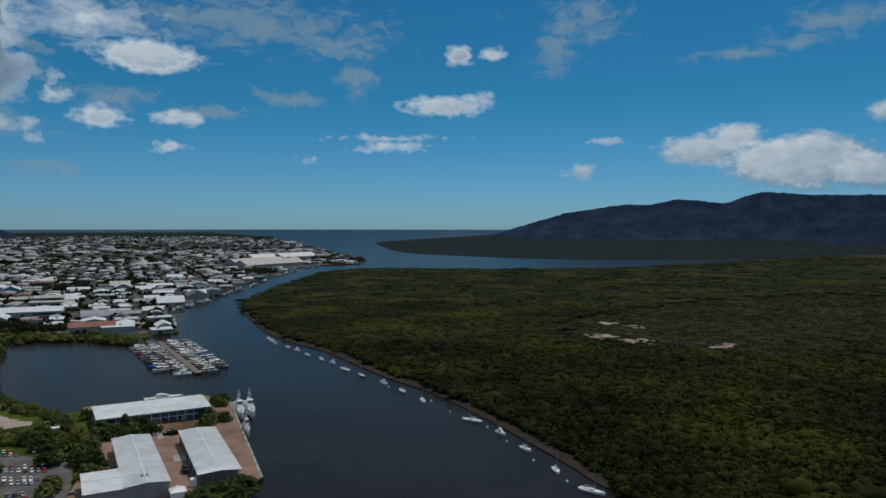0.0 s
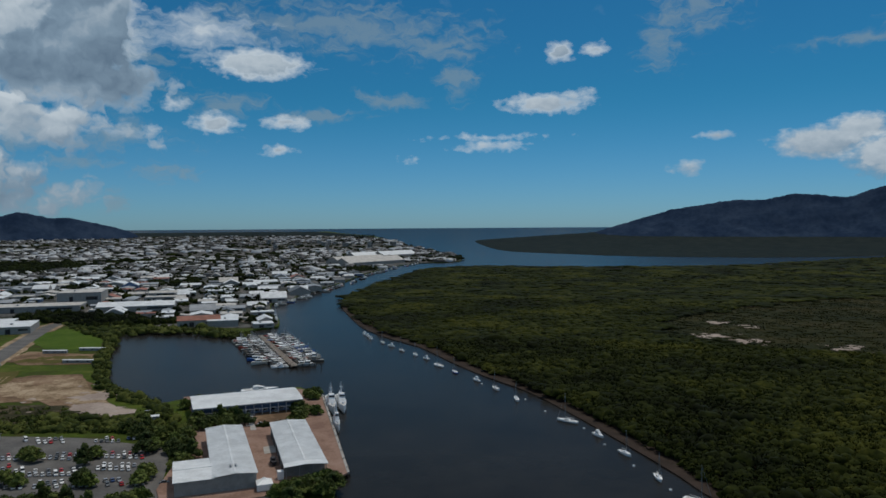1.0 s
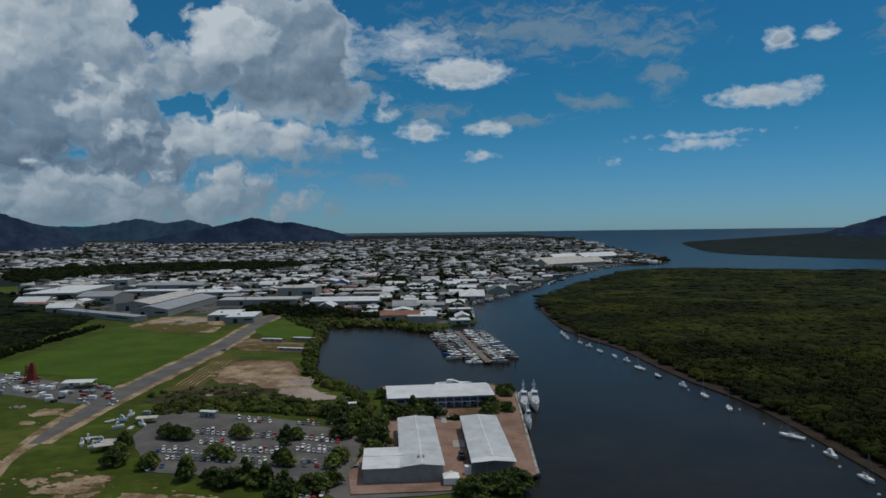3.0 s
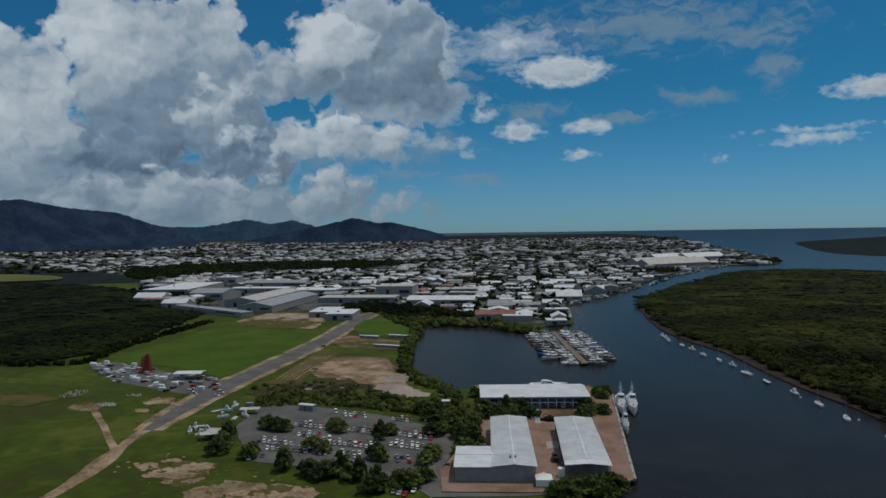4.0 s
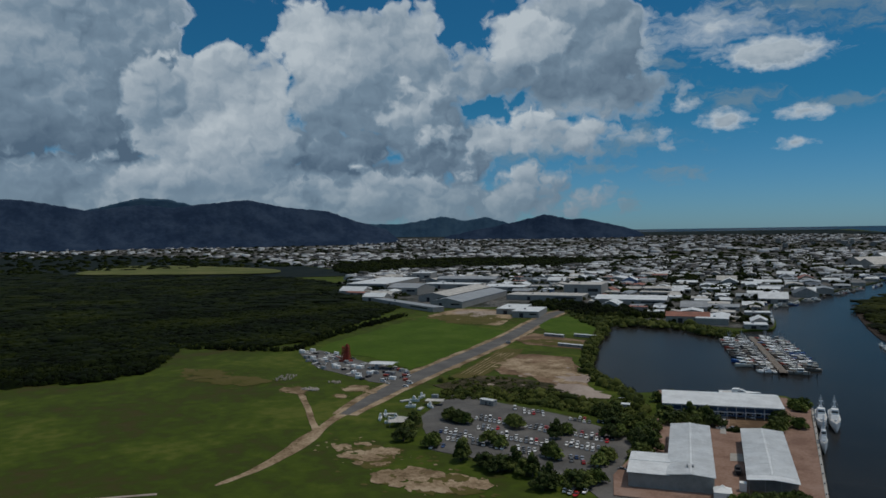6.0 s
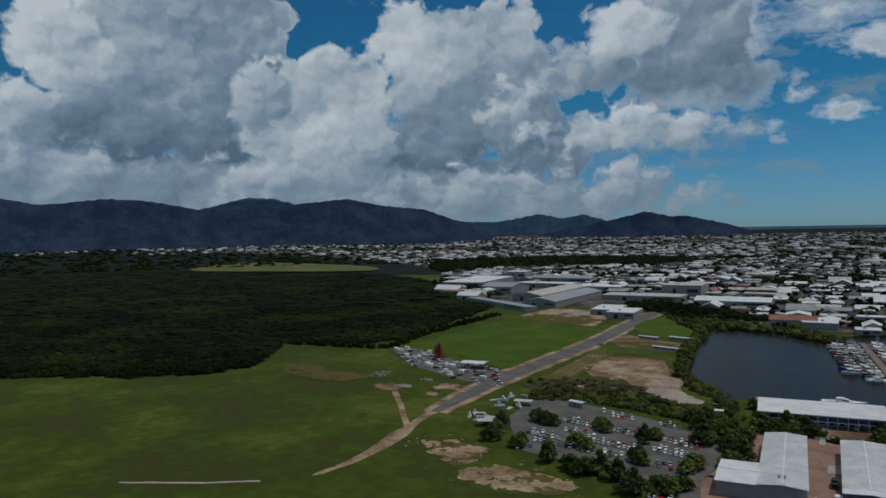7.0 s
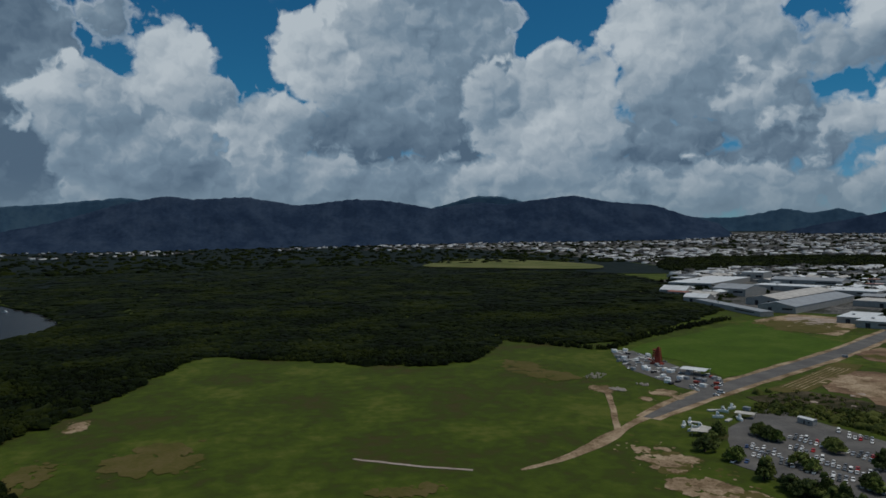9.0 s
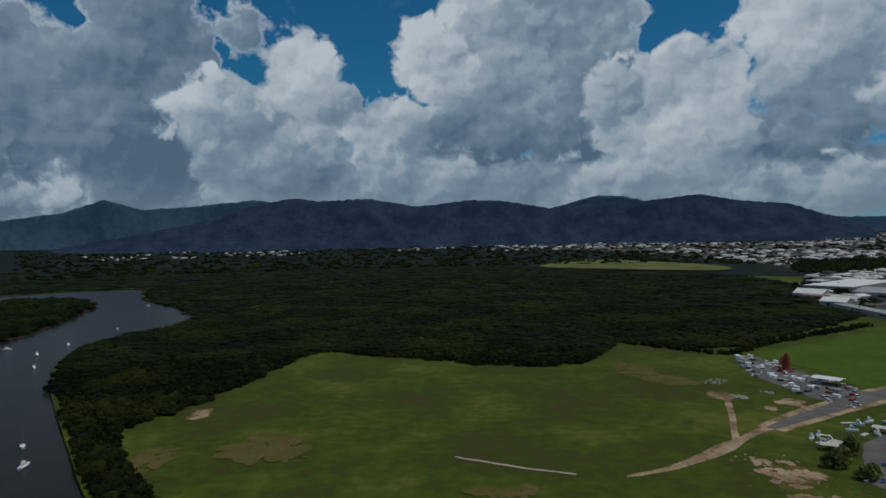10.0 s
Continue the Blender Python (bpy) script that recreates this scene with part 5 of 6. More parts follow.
# ---- cars ----
def car(m, mat, label, van=False):
    ob = thing("van" if van else "car", m, label, "van" if van else "car", "parked cars")
    L, W, H1, H2 = (5.0, 1.95, 1.1, 2.1) if van else (4.5, 1.8, 0.85, 1.45)
    b = bmesh.new()
    loft(b, [[(-L / 2, -W * 0.44, 0.35), (-L / 2, W * 0.44, 0.35), (-L / 2 + 0.1, W * 0.42, H1), (-L / 2 + 0.1, -W * 0.42, H1)],
             [(-L * 0.3, -W / 2, 0.28), (-L * 0.3, W / 2, 0.28), (-L * 0.3, W * 0.48, H1 + 0.05), (-L * 0.3, -W * 0.48, H1 + 0.05)],
             [(L * 0.25, -W / 2, 0.28), (L * 0.25, W / 2, 0.28), (L * 0.25, W * 0.48, H1), (L * 0.25, -W * 0.48, H1)],
             [(L / 2, -W * 0.4, 0.35), (L / 2, W * 0.4, 0.35), (L / 2 - 0.12, W * 0.38, H1 - 0.2), (L / 2 - 0.12, -W * 0.38, H1 - 0.2)]])
    part("body", b, mat, ob)
    x0, x1, t0, t1 = (-L * 0.47, L * 0.3, -L * 0.45, L * 0.2) if van else (-L * 0.36, L * 0.2, -L * 0.24, L * 0.06)
    c = bmesh.new()
    loft(c, [[(x0, -W * 0.46, H1), (x1, -W * 0.46, H1), (x1, W * 0.46, H1), (x0, W * 0.46, H1)], [(t0, -W * 0.38, H2 - 0.04), (t1, -W * 0.38, H2 - 0.04), (t1, W * 0.38, H2 - 0.04), (t0, W * 0.38, H2 - 0.04)]])
    part("cabin_glass", c, M_GLASS, ob)
    part("roof", box(bmesh.new(), t0 - 0.05, -W * 0.39, H2 - 0.05, t1 + 0.05, W * 0.39, H2, 0.02), mat, ob)
    for x in (-L * 0.3, L * 0.31):
        for s in (-1, 1):
            part("wheel", rod(bmesh.new(), (x, s * W * 0.36, 0.33), (x, s * W * 0.51, 0.33), 0.33, n=10), M_RUBBER, ob)
    return ob


CARS = [car(pose(0, 0, 0), M_CAR[0], "white hatchback parked in a bay"), car(pose(0, 0, 0), M_CAR[1], "silver saloon parked in a bay"), car(pose(0, 0, 0), M_CAR[2], "dark grey car parked in a bay"),
        car(pose(0, 0, 0), M_CAR[3], "bright red car parked in a bay"), car(pose(0, 0, 0), M_CAR[4], "dark blue car parked in a bay"), car(pose(0, 0, 0), M_CAR[0], "white van parked in a bay", True)]
placed = set()


def park(k, x, y, z, a):
    m = pose(x, y, z, 0, 0, a)
    if k in placed:
        return copy_thing(CARS[k], m)
    CARS[k].matrix_basis = m
    placed.add(k)
    return CARS[k]


ROWS = [((-275, 334), (-254, 338), 0.95), ((-244, 341), (-227, 341), 1), ((-223, 346), (-192, 347), 0.85), ((-270, 301), (-249, 306), 0.9), ((-260, 320), (-248, 322), 0.9), ((-242, 315), (-210, 321), 0.9),
        ((-207, 329), (-189, 330), 0.9), ((-257, 294), (-234, 300), 0.75), ((-232, 300), (-208, 305), 0.85), ((-204, 306), (-172, 313), 0.7), ((-276, 361), (-249, 367), 0.45), ((-235, 370), (-214, 372), 0.7),
        ((-253, 278), (-239, 280), 0.6), ((-223, 280), (-209, 281), 0.6), ((-168, 276), (-159, 275), 1.0), ((-185, 283), (-180, 283), 0.8)]
# each line of bays has a second one back to back with it, less full
stood = []
for back in (0, 1):
    for (ax, ay), (bx, by), fill in ROWS:
        length = math.dist((ax, ay), (bx, by))
        n = max(2, int(length / 2.9))
        a = math.degrees(math.atan2(by - ay, bx - ax))
        ox, oy = -(by - ay) / length * 5.4 * back, (bx - ax) / length * 5.4 * back
        for k in range(n):
            t = (k + 0.5) / n
            x, y = ax + (bx - ax) * t + ox, ay + (by - ay) * t + oy
            if rng.random() < fill * (1 - 0.25 * back) and all(math.dist((x, y), q) > (2.7 if back == 0 else 4.2) or m == (ax, ay, back) for *q, m in stood):
                stood.append((x, y, (ax, ay, back)))
                park(rng.choices(range(6), (12, 6, 5, 2, 1, 2))[0], x, y, 2.25, a - 62 + rng.choice((0, 180)) + rng.uniform(-4, 4))
for x, y, z, a, k in (*[(*p, 2.26, 20, q) for p, q in (((-164, 315), 2), ((-371, 364), 0), ((-376, 372), 5), ((-426, 401), 5))], (-160, 462, 2.7, 40, 0), (-150, 447, 2.7, 110, 0), (-160, 441, 2.7, 110, 0), (-163, 408, 2.7, 60, 0), (-158, 412, 2.7, 60, 1)):
    park(k, x, y, z, a)


# ---- trees ----
def leaf_tree(m, height, spread, leaf, label, seed):
    r = np.random.default_rng(seed)
    ob = thing("tree", m, label, "tree", "trees by the car park")
    bm = bmesh.new()
    rod(bm, (0, 0, -0.3), (0.1, 0.1, height * 0.4), spread * 0.09, spread * 0.06)
    for k in range(5):
        a = 6.28 * k / 5 + r.uniform(-0.4, 0.4)
        rod(bm, (0.1, 0.1, height * 0.34), (math.cos(a) * spread * 0.55, math.sin(a) * spread * 0.55, height * r.uniform(0.55, 0.75)), spread * 0.045, spread * 0.015, 6)
    part("trunk", bm, M_BARK, ob)
    n = 64
    a, q = r.uniform(0, 6.28, n), np.sqrt(r.uniform(0, 1, n))
    reach = 0.8 + 0.25 * np.sin(2 * a + r.uniform(0, 6)) + 0.15 * np.sin(5 * a)
    pts = np.column_stack([np.cos(a) * q * spread * reach, np.sin(a) * q * spread * reach, height * (0.22 + 0.62 * (1 - q**2) * r.uniform(0.35, 1.15, n))])
    v, f = crowns(pts, spread * 0.19, height * 0.13, r)
    lv, lf = sprays(pts, spread * 0.22, height * 0.15, 26, 0.5, r)
    lf = lf + len(v)
    crown = new("crown", mesh_of("crown", np.concatenate([v, lv]), np.concatenate([f, lf]), leaf))
    crown.parent = ob
    return ob


TREES = [leaf_tree(pose(0, 0, 0), 8, 5.8, M_LEAF, "spreading dark green shade tree", 21), leaf_tree(pose(0, 0, 0), 6.5, 4.6, M_LEAF_OLIVE, "light green broad-leaved tree", 22), leaf_tree(pose(0, 0, 0), 10, 4.4, M_LEAF, "tall dark green tree", 23)]
spots = [((-279, 287), 0), ((-271, 277), 0), ((-286, 297), 2), ((-284, 323), 0), ((-276, 322), 0), ((-271, 323), 1), ((-245, 336), 0), ((-250, 339), 1), ((-217, 344), 1), ((-216, 334), 2), ((-200, 309), 0), ((-196, 307), 1), ((-227, 303), 1), ((-234, 304), 0),
         ((-226, 274), 2), ((-227, 277), 2), ((-255, 284), 1), ((-253, 279), 1), ((-211, 275), 0), ((-203, 278), 0), ((-200, 283), 2), ((-192, 281), 0), ((-188, 281), 2), ((-203, 275), 0), ((-174, 272), 0), ((-175, 276), 2), ((-170, 285), 1), ((-164, 286), 0), ((-163, 293), 1), ((-165, 282), 0),
         ((-175, 313), 1), ((-176, 320), 0), ((-204, 369), 0), ((-195, 361), 1), ((-216, 382), 0), ((-227, 391), 0), ((-216, 390), 2), ((-203, 379), 0), ((-196, 354), 0), ((-183, 357), 0), ((-174, 350), 0), ((-168, 348), 2), ((-168, 337), 0), ((-180, 364), 0), ((-189, 371), 1), ((-187, 379), 0),
         ((-193, 400), 0), ((-187, 398), 0), ((-185, 405), 0), ((-184, 415), 2), ((-177, 410), 0), ((-173, 413), 2), ((-167, 410), 0), ((-197, 413), 0), ((-180, 424), 0), ((-174, 401), 0), ((-141, 429), 0), ((-146, 445), 0), ((-140, 421), 0), ((-221, 443), 1), ((-216, 450), 0), ((-152, 480), 1), ((-149, 486), 1), ((-147, 474), 1), ((-133, 437), 1),
         ((-107, 303), 1), ((-105, 307), 1), ((-101, 309), 0), ((-98, 313), 0), ((-95, 319), 1), ((-92, 324), 1), ((-87, 319), 0), ((-90, 310), 0), ((-100, 300), 0)]
first = set()
for (x, y), k in spots:
    m = pose(x, y, 2.2, 0, 0, rng.uniform(0, 360))
    if k in first:
        copy_thing(TREES[k], m)
    else:
        TREES[k].matrix_basis = m
        first.add(k)


def thicket(name, line, spacing, rad, hgt, label, seed, level=2.2, mat=None, skip=None):
    r = np.random.default_rng(seed)
    p = in_view(scatter(line, spacing, r))
    if skip is not None:
        p = p[~skip(p)]
    z = level + hgt * np.array([0.45 * noise.noise((x / 11, y / 11, seed)) for x, y in p])
    base = np.column_stack([p, z])
    v, f = crowns(base, rad * 0.85, hgt, r)
    lv, lf = sprays(base, rad, hgt, 22, 0.11 * rad + 0.35, r)
    v, f = np.concatenate([v, lv]), np.concatenate([f, lf + len(v)])
    ob = new(name, mesh_of(name, drawn_in(v), f, mat or M_CANOPY_SHADED))
    return tagged(ob, label, "bushes", kind="stuff")


thicket("bushes", rounded([(-324, 355), (-342, 383), (-319, 402), (-287, 422), (-258, 415), (-232, 413), (-205, 389), (-222, 386), (-258, 385), (-297, 378)], 8), 4.5, 2.8, 2.2, "green bushes between lot and car park", 31, mat=M_SHRUB)
thicket("bushes", ragged(rounded([(-230, 434), (-253, 447), (-293, 472), (-336, 523), (-380, 594), (-443, 708), (-427, 701), (-372, 599), (-327, 528), (-300, 493), (-257, 461), (-232, 444)], 8), 2, 9), 5, 3.2, 3.2, "green shore trees around the basin", 32, mat=M_SHRUB)
thicket("bushes", rounded([(-579, 836), (-469, 805), (-387, 797), (-311, 755), (-304, 724), (-369, 749), (-434, 747), (-437, 700), (-511, 755)], 15), 8, 4.2, 3.4, "green shore trees between basin and town", 33, mat=M_SHRUB)
thicket("bushes", rounded([(-369, 393), (-359, 423), (-307, 436), (-269, 417), (-316, 399)], 8), 9, 2.5, 1.8, "low green scrub on waste ground", 34, mat=M_SHRUB)
thicket("bushes", ribbon(np.array([(-158, 406), (-149, 412), (-140, 418)], float), 5), 3.2, 2.2, 2.4, "clipped dark hedge beside the courtyard", 36, level=2.6)
thicket("bushes", rounded([(-236, 416), (-235, 439), (-221, 432), (-195, 389), (-200, 381), (-220, 395)], 8), 6, 3.4, 3.8, "green trees beside the wharf", 37, mat=M_SHRUB)
thicket("bushes", salt_line, 15, 7.0, 0.9, "low brown-green marsh scrub on the salt flat", 38, level=1.4, mat=M_MARSH)
hedge = ribbon(rounded([(-667, 328), (-610, 367), (-571, 397), (-605, 446), (-662, 554), (-702, 646)], 12, False), 9)
thicket("bushes", hedge, 5, 3.2, 4.0, "dark hedge line along the field", 35)

# ---- yard things ----
tower = thing("derrick", pose(-485, 395, 2.25, 0, 0, 20), "tall rust-red steel derrick in the yard", "derrick")
for s in (-1, 1):
    bm = bmesh.new()
    for x in (-1.2, 1.2):
        for y in (-1, 1):
            rod(bm, (x * 1.4 + s * 2.2, y * 1.4, 0), (x + s * 1.7, y, 14 if s > 0 else 13), 0.35, 0.3, 6)
    for k in range(6):
        z = 1 + k * 2.1
        box(bm, s * 2.0 - 1.5, -1.2, z, s * 2.0 + 1.5, 1.2, z + 0.7)
    part("column", bm, M_RED, tower)
part("brace", box(bmesh.new(), -3.6, -0.5, 7, 3.6, 0.5, 8.2), M_RED, tower)
part("base", box(bmesh.new(), -5, -3, 0, 5, 3, 1.6, 0.1), M_RED, tower)
part("sheeting", loft(bmesh.new(), [[(-2.6, -1.1, 1.6), (3.2, -1.1, 1.6), (3.2, 1.1, 1.6), (-2.6, 1.1, 1.6)], [(-0.6, -0.8, 10), (2.6, -0.8, 10), (2.6, 0.8, 10), (-0.6, 0.8, 10)], [(0.8, -0.6, 15), (2.2, -0.6, 15), (2.2, 0.6, 15), (0.8, 0.6, 15)]]), M_RED, tower, "rust-red sheet cladding")
part("boom", rod(bmesh.new(), (-4, 0, 2), (-13, 4, 3.2), 0.5, 0.3), M_RED, tower)


def container(m, mat, label, L=12.0, H1=2.6):
    ob = thing("container", m, label, "container", "yard containers")
    part("body", box(bmesh.new(), -L / 2, -1.2, 0, L / 2, 1.2, H1, 0.04), mat, ob)
    bm = bmesh.new()
    for k in range(int(L / 0.5)):
        x = -L / 2 + 0.25 + k * 0.5
        box(bm, x, -1.26, 0.15, x + 0.22, 1.26, H1 - 0.15)
    part("ribs", bm, mat, ob)
    part("door", box(bmesh.new(), L / 2, -1.1, 0.1, L / 2 + 0.06, 1.1, H1 - 0.1), mat, ob)
    return ob


BOXES = [container(pose(0, 0, 0), M_WHITE, "white site box in the yard", 4.6, 2.3), container(pose(0, 0, 0), M_ROOF_GREY, "grey site box in the yard", 4.2, 2.2), container(pose(0, 0, 0), M_RED, "rust-red skip in the yard", 4.0, 1.6), container(pose(0, 0, 0), M_DARK, "dark skip of scrap in the yard", 4.0, 1.4), container(pose(0, 0, 0), M_DECK, "pale stacked pipes and timber bundle", 6.5, 0.8)]
got = set()
yard_line = rounded(YARD, 8)
yr = np.random.default_rng(8)
for x, y in scatter(yard_line, 5.2, yr):
    if yr.random() < 0.42 and math.dist((x, y), (-487, 397)) > 9:
        k = int(yr.choice(5, p=(0.26, 0.26, 0.04, 0.2, 0.24)))
        m = pose(x, y, 2.25, 0, 0, float(yr.choice((20, 110))) + float(yr.uniform(-14, 14)))
        if yr.random() < 0.3:
            park(int(yr.choice((0, 1, 2, 5))), x, y, 2.25, float(yr.uniform(0, 360)))
        elif k in got:
            copy_thing(BOXES[k], m)
        else:
            BOXES[k].matrix_basis = m
            got.add(k)
for p, k, a in (((-338, 335), 4, 80), ((-315, 328), 4, 120), ((-331, 355), 1, 20), ((-319, 306), 4, 45), ((-447, 559), 1, 30), ((-237, 428), 1, 30)):
    (copy_thing(BOXES[k], pose(*p, 2.2, 0, 0, a)) if k in got else None)
# boats and lean-to roofs ashore between the road and the car park
ashore = yacht(pose(-307, 302, 2.45, 0, 0, 35), M_WHITE, "white motor boat laid up on rough ground", 6.5, False, "boats ashore")
for x, y, a in [(-304, 295, 70), (-318, 303, 140), (-333, 339, 30), (-337, 349, 100), (-314, 335, 170), (-323, 327, 60), (-314, 296, 130)]:
    copy_thing(ashore, pose(x, y, 2.45, 0, 0, a))
for x, y, a in [(-296, 300, 20), (-317, 342, 35), (-295, 294, 50)]:
    lean = thing("lean_to", pose(x, y, 2.2, 0, 0, a), "low open lean-to with a pale sheet roof", "shelter", "lean-to roofs")
    part("roof", gable(bmesh.new(), -5.5, -3, 5.5, 3, 3.0, 3.5, 0.3, 0.12, "x"), M_ROOF_PALE, lean)
    for x1 in (-5.2, 5.2):
        for y1 in (-2.8, 2.8):
            part("post", box(bmesh.new(), x1 - 0.1, y1 - 0.1, 0, x1 + 0.1, y1 + 0.1, 3.0), M_METAL, lean)
# long pale sheds on the lots beside the basin
for x, y, L in ((-441, 623, 22), (-415, 640, 24), (-389, 581, 26)):
    low = thing("site_shed", pose(x, y, 2.25, 0, 0, 8), "long low pale site shed on a bare lot", "shed", "site sheds")
    part("wall", box(bmesh.new(), -L / 2, -1.6, 0, L / 2, 1.6, 2.6), M_WALL_GREY, low)
    part("roof", gable(bmesh.new(), -L / 2, -1.6, L / 2, 1.6, 2.65, 3.1, 0.3, 0.12, "x"), M_ROOF_WHITE, low)
    for k in range(3):
        part("window", box(bmesh.new(), -L / 3 + k * L / 3 - 0.8, -1.66, 1.0, -L / 3 + k * L / 3 + 0.8, -1.58, 1.9), M_GLASS, low)
shelter = thing("shelter", pose(-437, 397, 2.25, 0, 0, 30), "open white-roofed shelter in the yard", "shelter")
part("roof", gable(bmesh.new(), -10, -6, 10, 6, 4.4, 5.2, 0.4, 0.15, "x"), M_ROOF_WHITE, shelter)
for x in (-9.5, 0, 9.5):
    for y in (-5.6, 5.6):
        part("post", box(bmesh.new(), x - 0.12, y - 0.12, 0, x + 0.12, y + 0.12, 4.4), M_METAL, shelter)


def rubble(m, n, size, label, seed):
    r = random.Random(seed)
    bm = bmesh.new()
    for _ in range(n):
        a, q = r.uniform(0, 6.28), r.random() ** 0.6
        s = r.uniform(0.5, 1.3)
        bmesh.ops.create_icosphere(bm, subdivisions=1, radius=s, matrix=pose(math.cos(a) * q * size, math.sin(a) * q * size * 0.6, s * 0.3, r.uniform(0, 90), r.uniform(0, 90), 0) @ Matrix.Diagonal((1, 0.7, 0.6, 1)))
    me = bpy.data.meshes.new("rubble_heap")
    bm.to_mesh(me)
    bm.free()
    me.materials.append(M_STONE)
    ob = new("rubble_heap", me)
    ob.matrix_basis = m
    return tagged(ob, label, "rubble", kind="stuff")


rubble(pose(-414, 313, 2.1, 0, 0, 20), 90, 7, "pale heap of broken stone in the grass", 1)
rubble(pose(-463, 323, 2.1, 0, 0, 120), 70, 12, "scattered pale rubble in the grass", 2)
rubble(pose(-422, 339, 2.1, 0, 0, 0), 20, 6, "scattered pale stones by the yard", 3)
dark_boat = thing("display_boat", pose(-125, 345, 2.75, 0, 0, 118), "old dark boat standing on the paved yard", "boat")
part("hull", loft(bmesh.new(), [[(x, y, z + 0.9) for x, y, z in r] for r in hull_rings(9, 3, 1.4)]), M_DARK, dark_boat)
part("cabin", box(bmesh.new(), -2.4, -0.8, 2.2, 0.6, 0.8, 3.4, 0.1), M_DARK, dark_boat)
for x in (-2.5, 2):
    part("cradle", box(bmesh.new(), x - 0.2, -1.4, 0, x + 0.2, 1.4, 0.75), M_TIMBER, dark_boat)

# ---- town ----
def building(x, y, a, w, d, h, roof, wall, style, label, group="town buildings", z=2.3):
    ob = thing("shed" if style != "flat" else "building", pose(x, y, z, 0, 0, a), label, "building", group)
    part("wall", box(bmesh.new(), -w / 2, -d / 2, -0.5, w / 2, d / 2, h), wall, ob)
    if style == "flat":
        r = part("roof", box(bmesh.new(), -w / 2 - 0.2, -d / 2 - 0.2, h, w / 2 + 0.2, d / 2 + 0.2, h + 0.5, 0.1), roof, ob)
        part("roof_unit", box(bmesh.new(), -w * 0.2, -d * 0.1, h + 0.5, -w * 0.2 + 3, -d * 0.1 + 2.4, h + 2.0, 0.1), M_METAL, r)
    else:
        rise = min(w, d) * (0.1 if style == "shed" else 0.24)
        r = part("roof", gable(bmesh.new(), -w / 2, -d / 2, w / 2, d / 2, h + 0.05, h + rise, 0.5, 0.2, "y" if d > w else "x"), roof, ob)
        if d > w:
            for yy in (-d / 2, d / 2 - 0.2):
                g = bmesh.new()
                loft(g, [[(-w / 2, yy, h - 0.1), (w / 2, yy, h - 0.1), (0, yy, h + rise - 0.2)], [(-w / 2, yy + 0.2, h - 0.1), (w / 2, yy + 0.2, h - 0.1), (0, yy + 0.2, h + rise - 0.2)]])
                part("gable", g, wall, ob)
        else:
            for xx in (-w / 2, w / 2 - 0.2):
                g = bmesh.new()
                loft(g, [[(xx, -d / 2, h - 0.1), (xx, d / 2, h - 0.1), (xx, 0, h + rise - 0.2)], [(xx + 0.2, -d / 2, h - 0.1), (xx + 0.2, d / 2, h - 0.1), (xx + 0.2, 0, h + rise - 0.2)]])
                part("gable", g, wall, ob)
    part("door", box(bmesh.new(), -w * 0.22, -d / 2 - 0.1, 0, -w * 0.22 + min(5, w * 0.3), -d / 2 + 0.1, h * 0.72), M_DARK, ob)
    part("window", box(bmesh.new(), w * 0.15, -d / 2 - 0.1, h * 0.45, w * 0.42, -d / 2 + 0.1, h * 0.7), M_GLASS, ob)
    return ob


# factory and other single buildings known by their place
F = [((-772, 841), 23, 50, 200, 9, M_ROOF_GREY, "shed", "long grey-roofed factory hall beside its twin"), ((-849, 886), 23, 50, 196, 9.5, M_ROOF_PALE, "shed", "long pale-roofed factory hall beside its twin"), ((-790, 724), -11, 176, 18, 6, M_ROOF_GREY, "flat", "long low grey factory wing"),
     ((-1158, 980), 30, 84, 200, 10, M_ROOF_WHITE, "flat", "broad white flat-roofed factory with a dark bay"), ((-1190, 1120), 30, 44, 50, 19, M_ROOF_WHITE, "flat", "tall white factory block with flat roof"), ((-965, 884), 18, 62, 60, 12, M_ROOF_GREY, "shed", "square grey factory shed"),
     ((-985, 1010), 24, 110, 40, 9, M_ROOF_WHITE, "flat", "white flat-roofed works building"), ((-1060, 1130), 24, 130, 44, 10, M_ROOF_GREY, "shed", "wide grey-roofed works hall"), ((-868, 1030), 24, 80, 46, 8, M_ROOF_WHITE, "flat", "white-roofed works store beside the halls"), ((-690, 1030), 24, 60, 64, 20, M_ROOF_PALE, "flat", "tall grey concrete office block"),
     ((-622, 770), 28, 34, 62, 7, M_ROOF_WHITE, "flat", "white-roofed office block beside the bare lot"), ((-582, 754), 28, 34, 56, 7.5, M_ROOF_WHITE, "flat", "white-roofed office block beside the road"), ((-1080, 850), 20, 45, 22, 6, M_ROOF_DARK, "shed", "small dark-roofed factory shed"), ((-1010, 800), 15, 40, 18, 5, M_ROOF_RED, "shed", "low red-brown factory shed"),
     ((-700, 940), 24, 120, 50, 8, M_ROOF_PALE, "flat", "wide pale-roofed warehouse in the town"), ((-560, 960), 24, 100, 46, 8, M_ROOF_WHITE, "shed", "wide white-roofed warehouse in the town")]
taken = []
for (x, y), a, w, d, h, roof, style, lab in F:
    building(x, y, a, w, d, h, roof, M_WALL_GREY, style, lab, "factory buildings")
    taken.append((x, y, max(w, d) * 0.5))
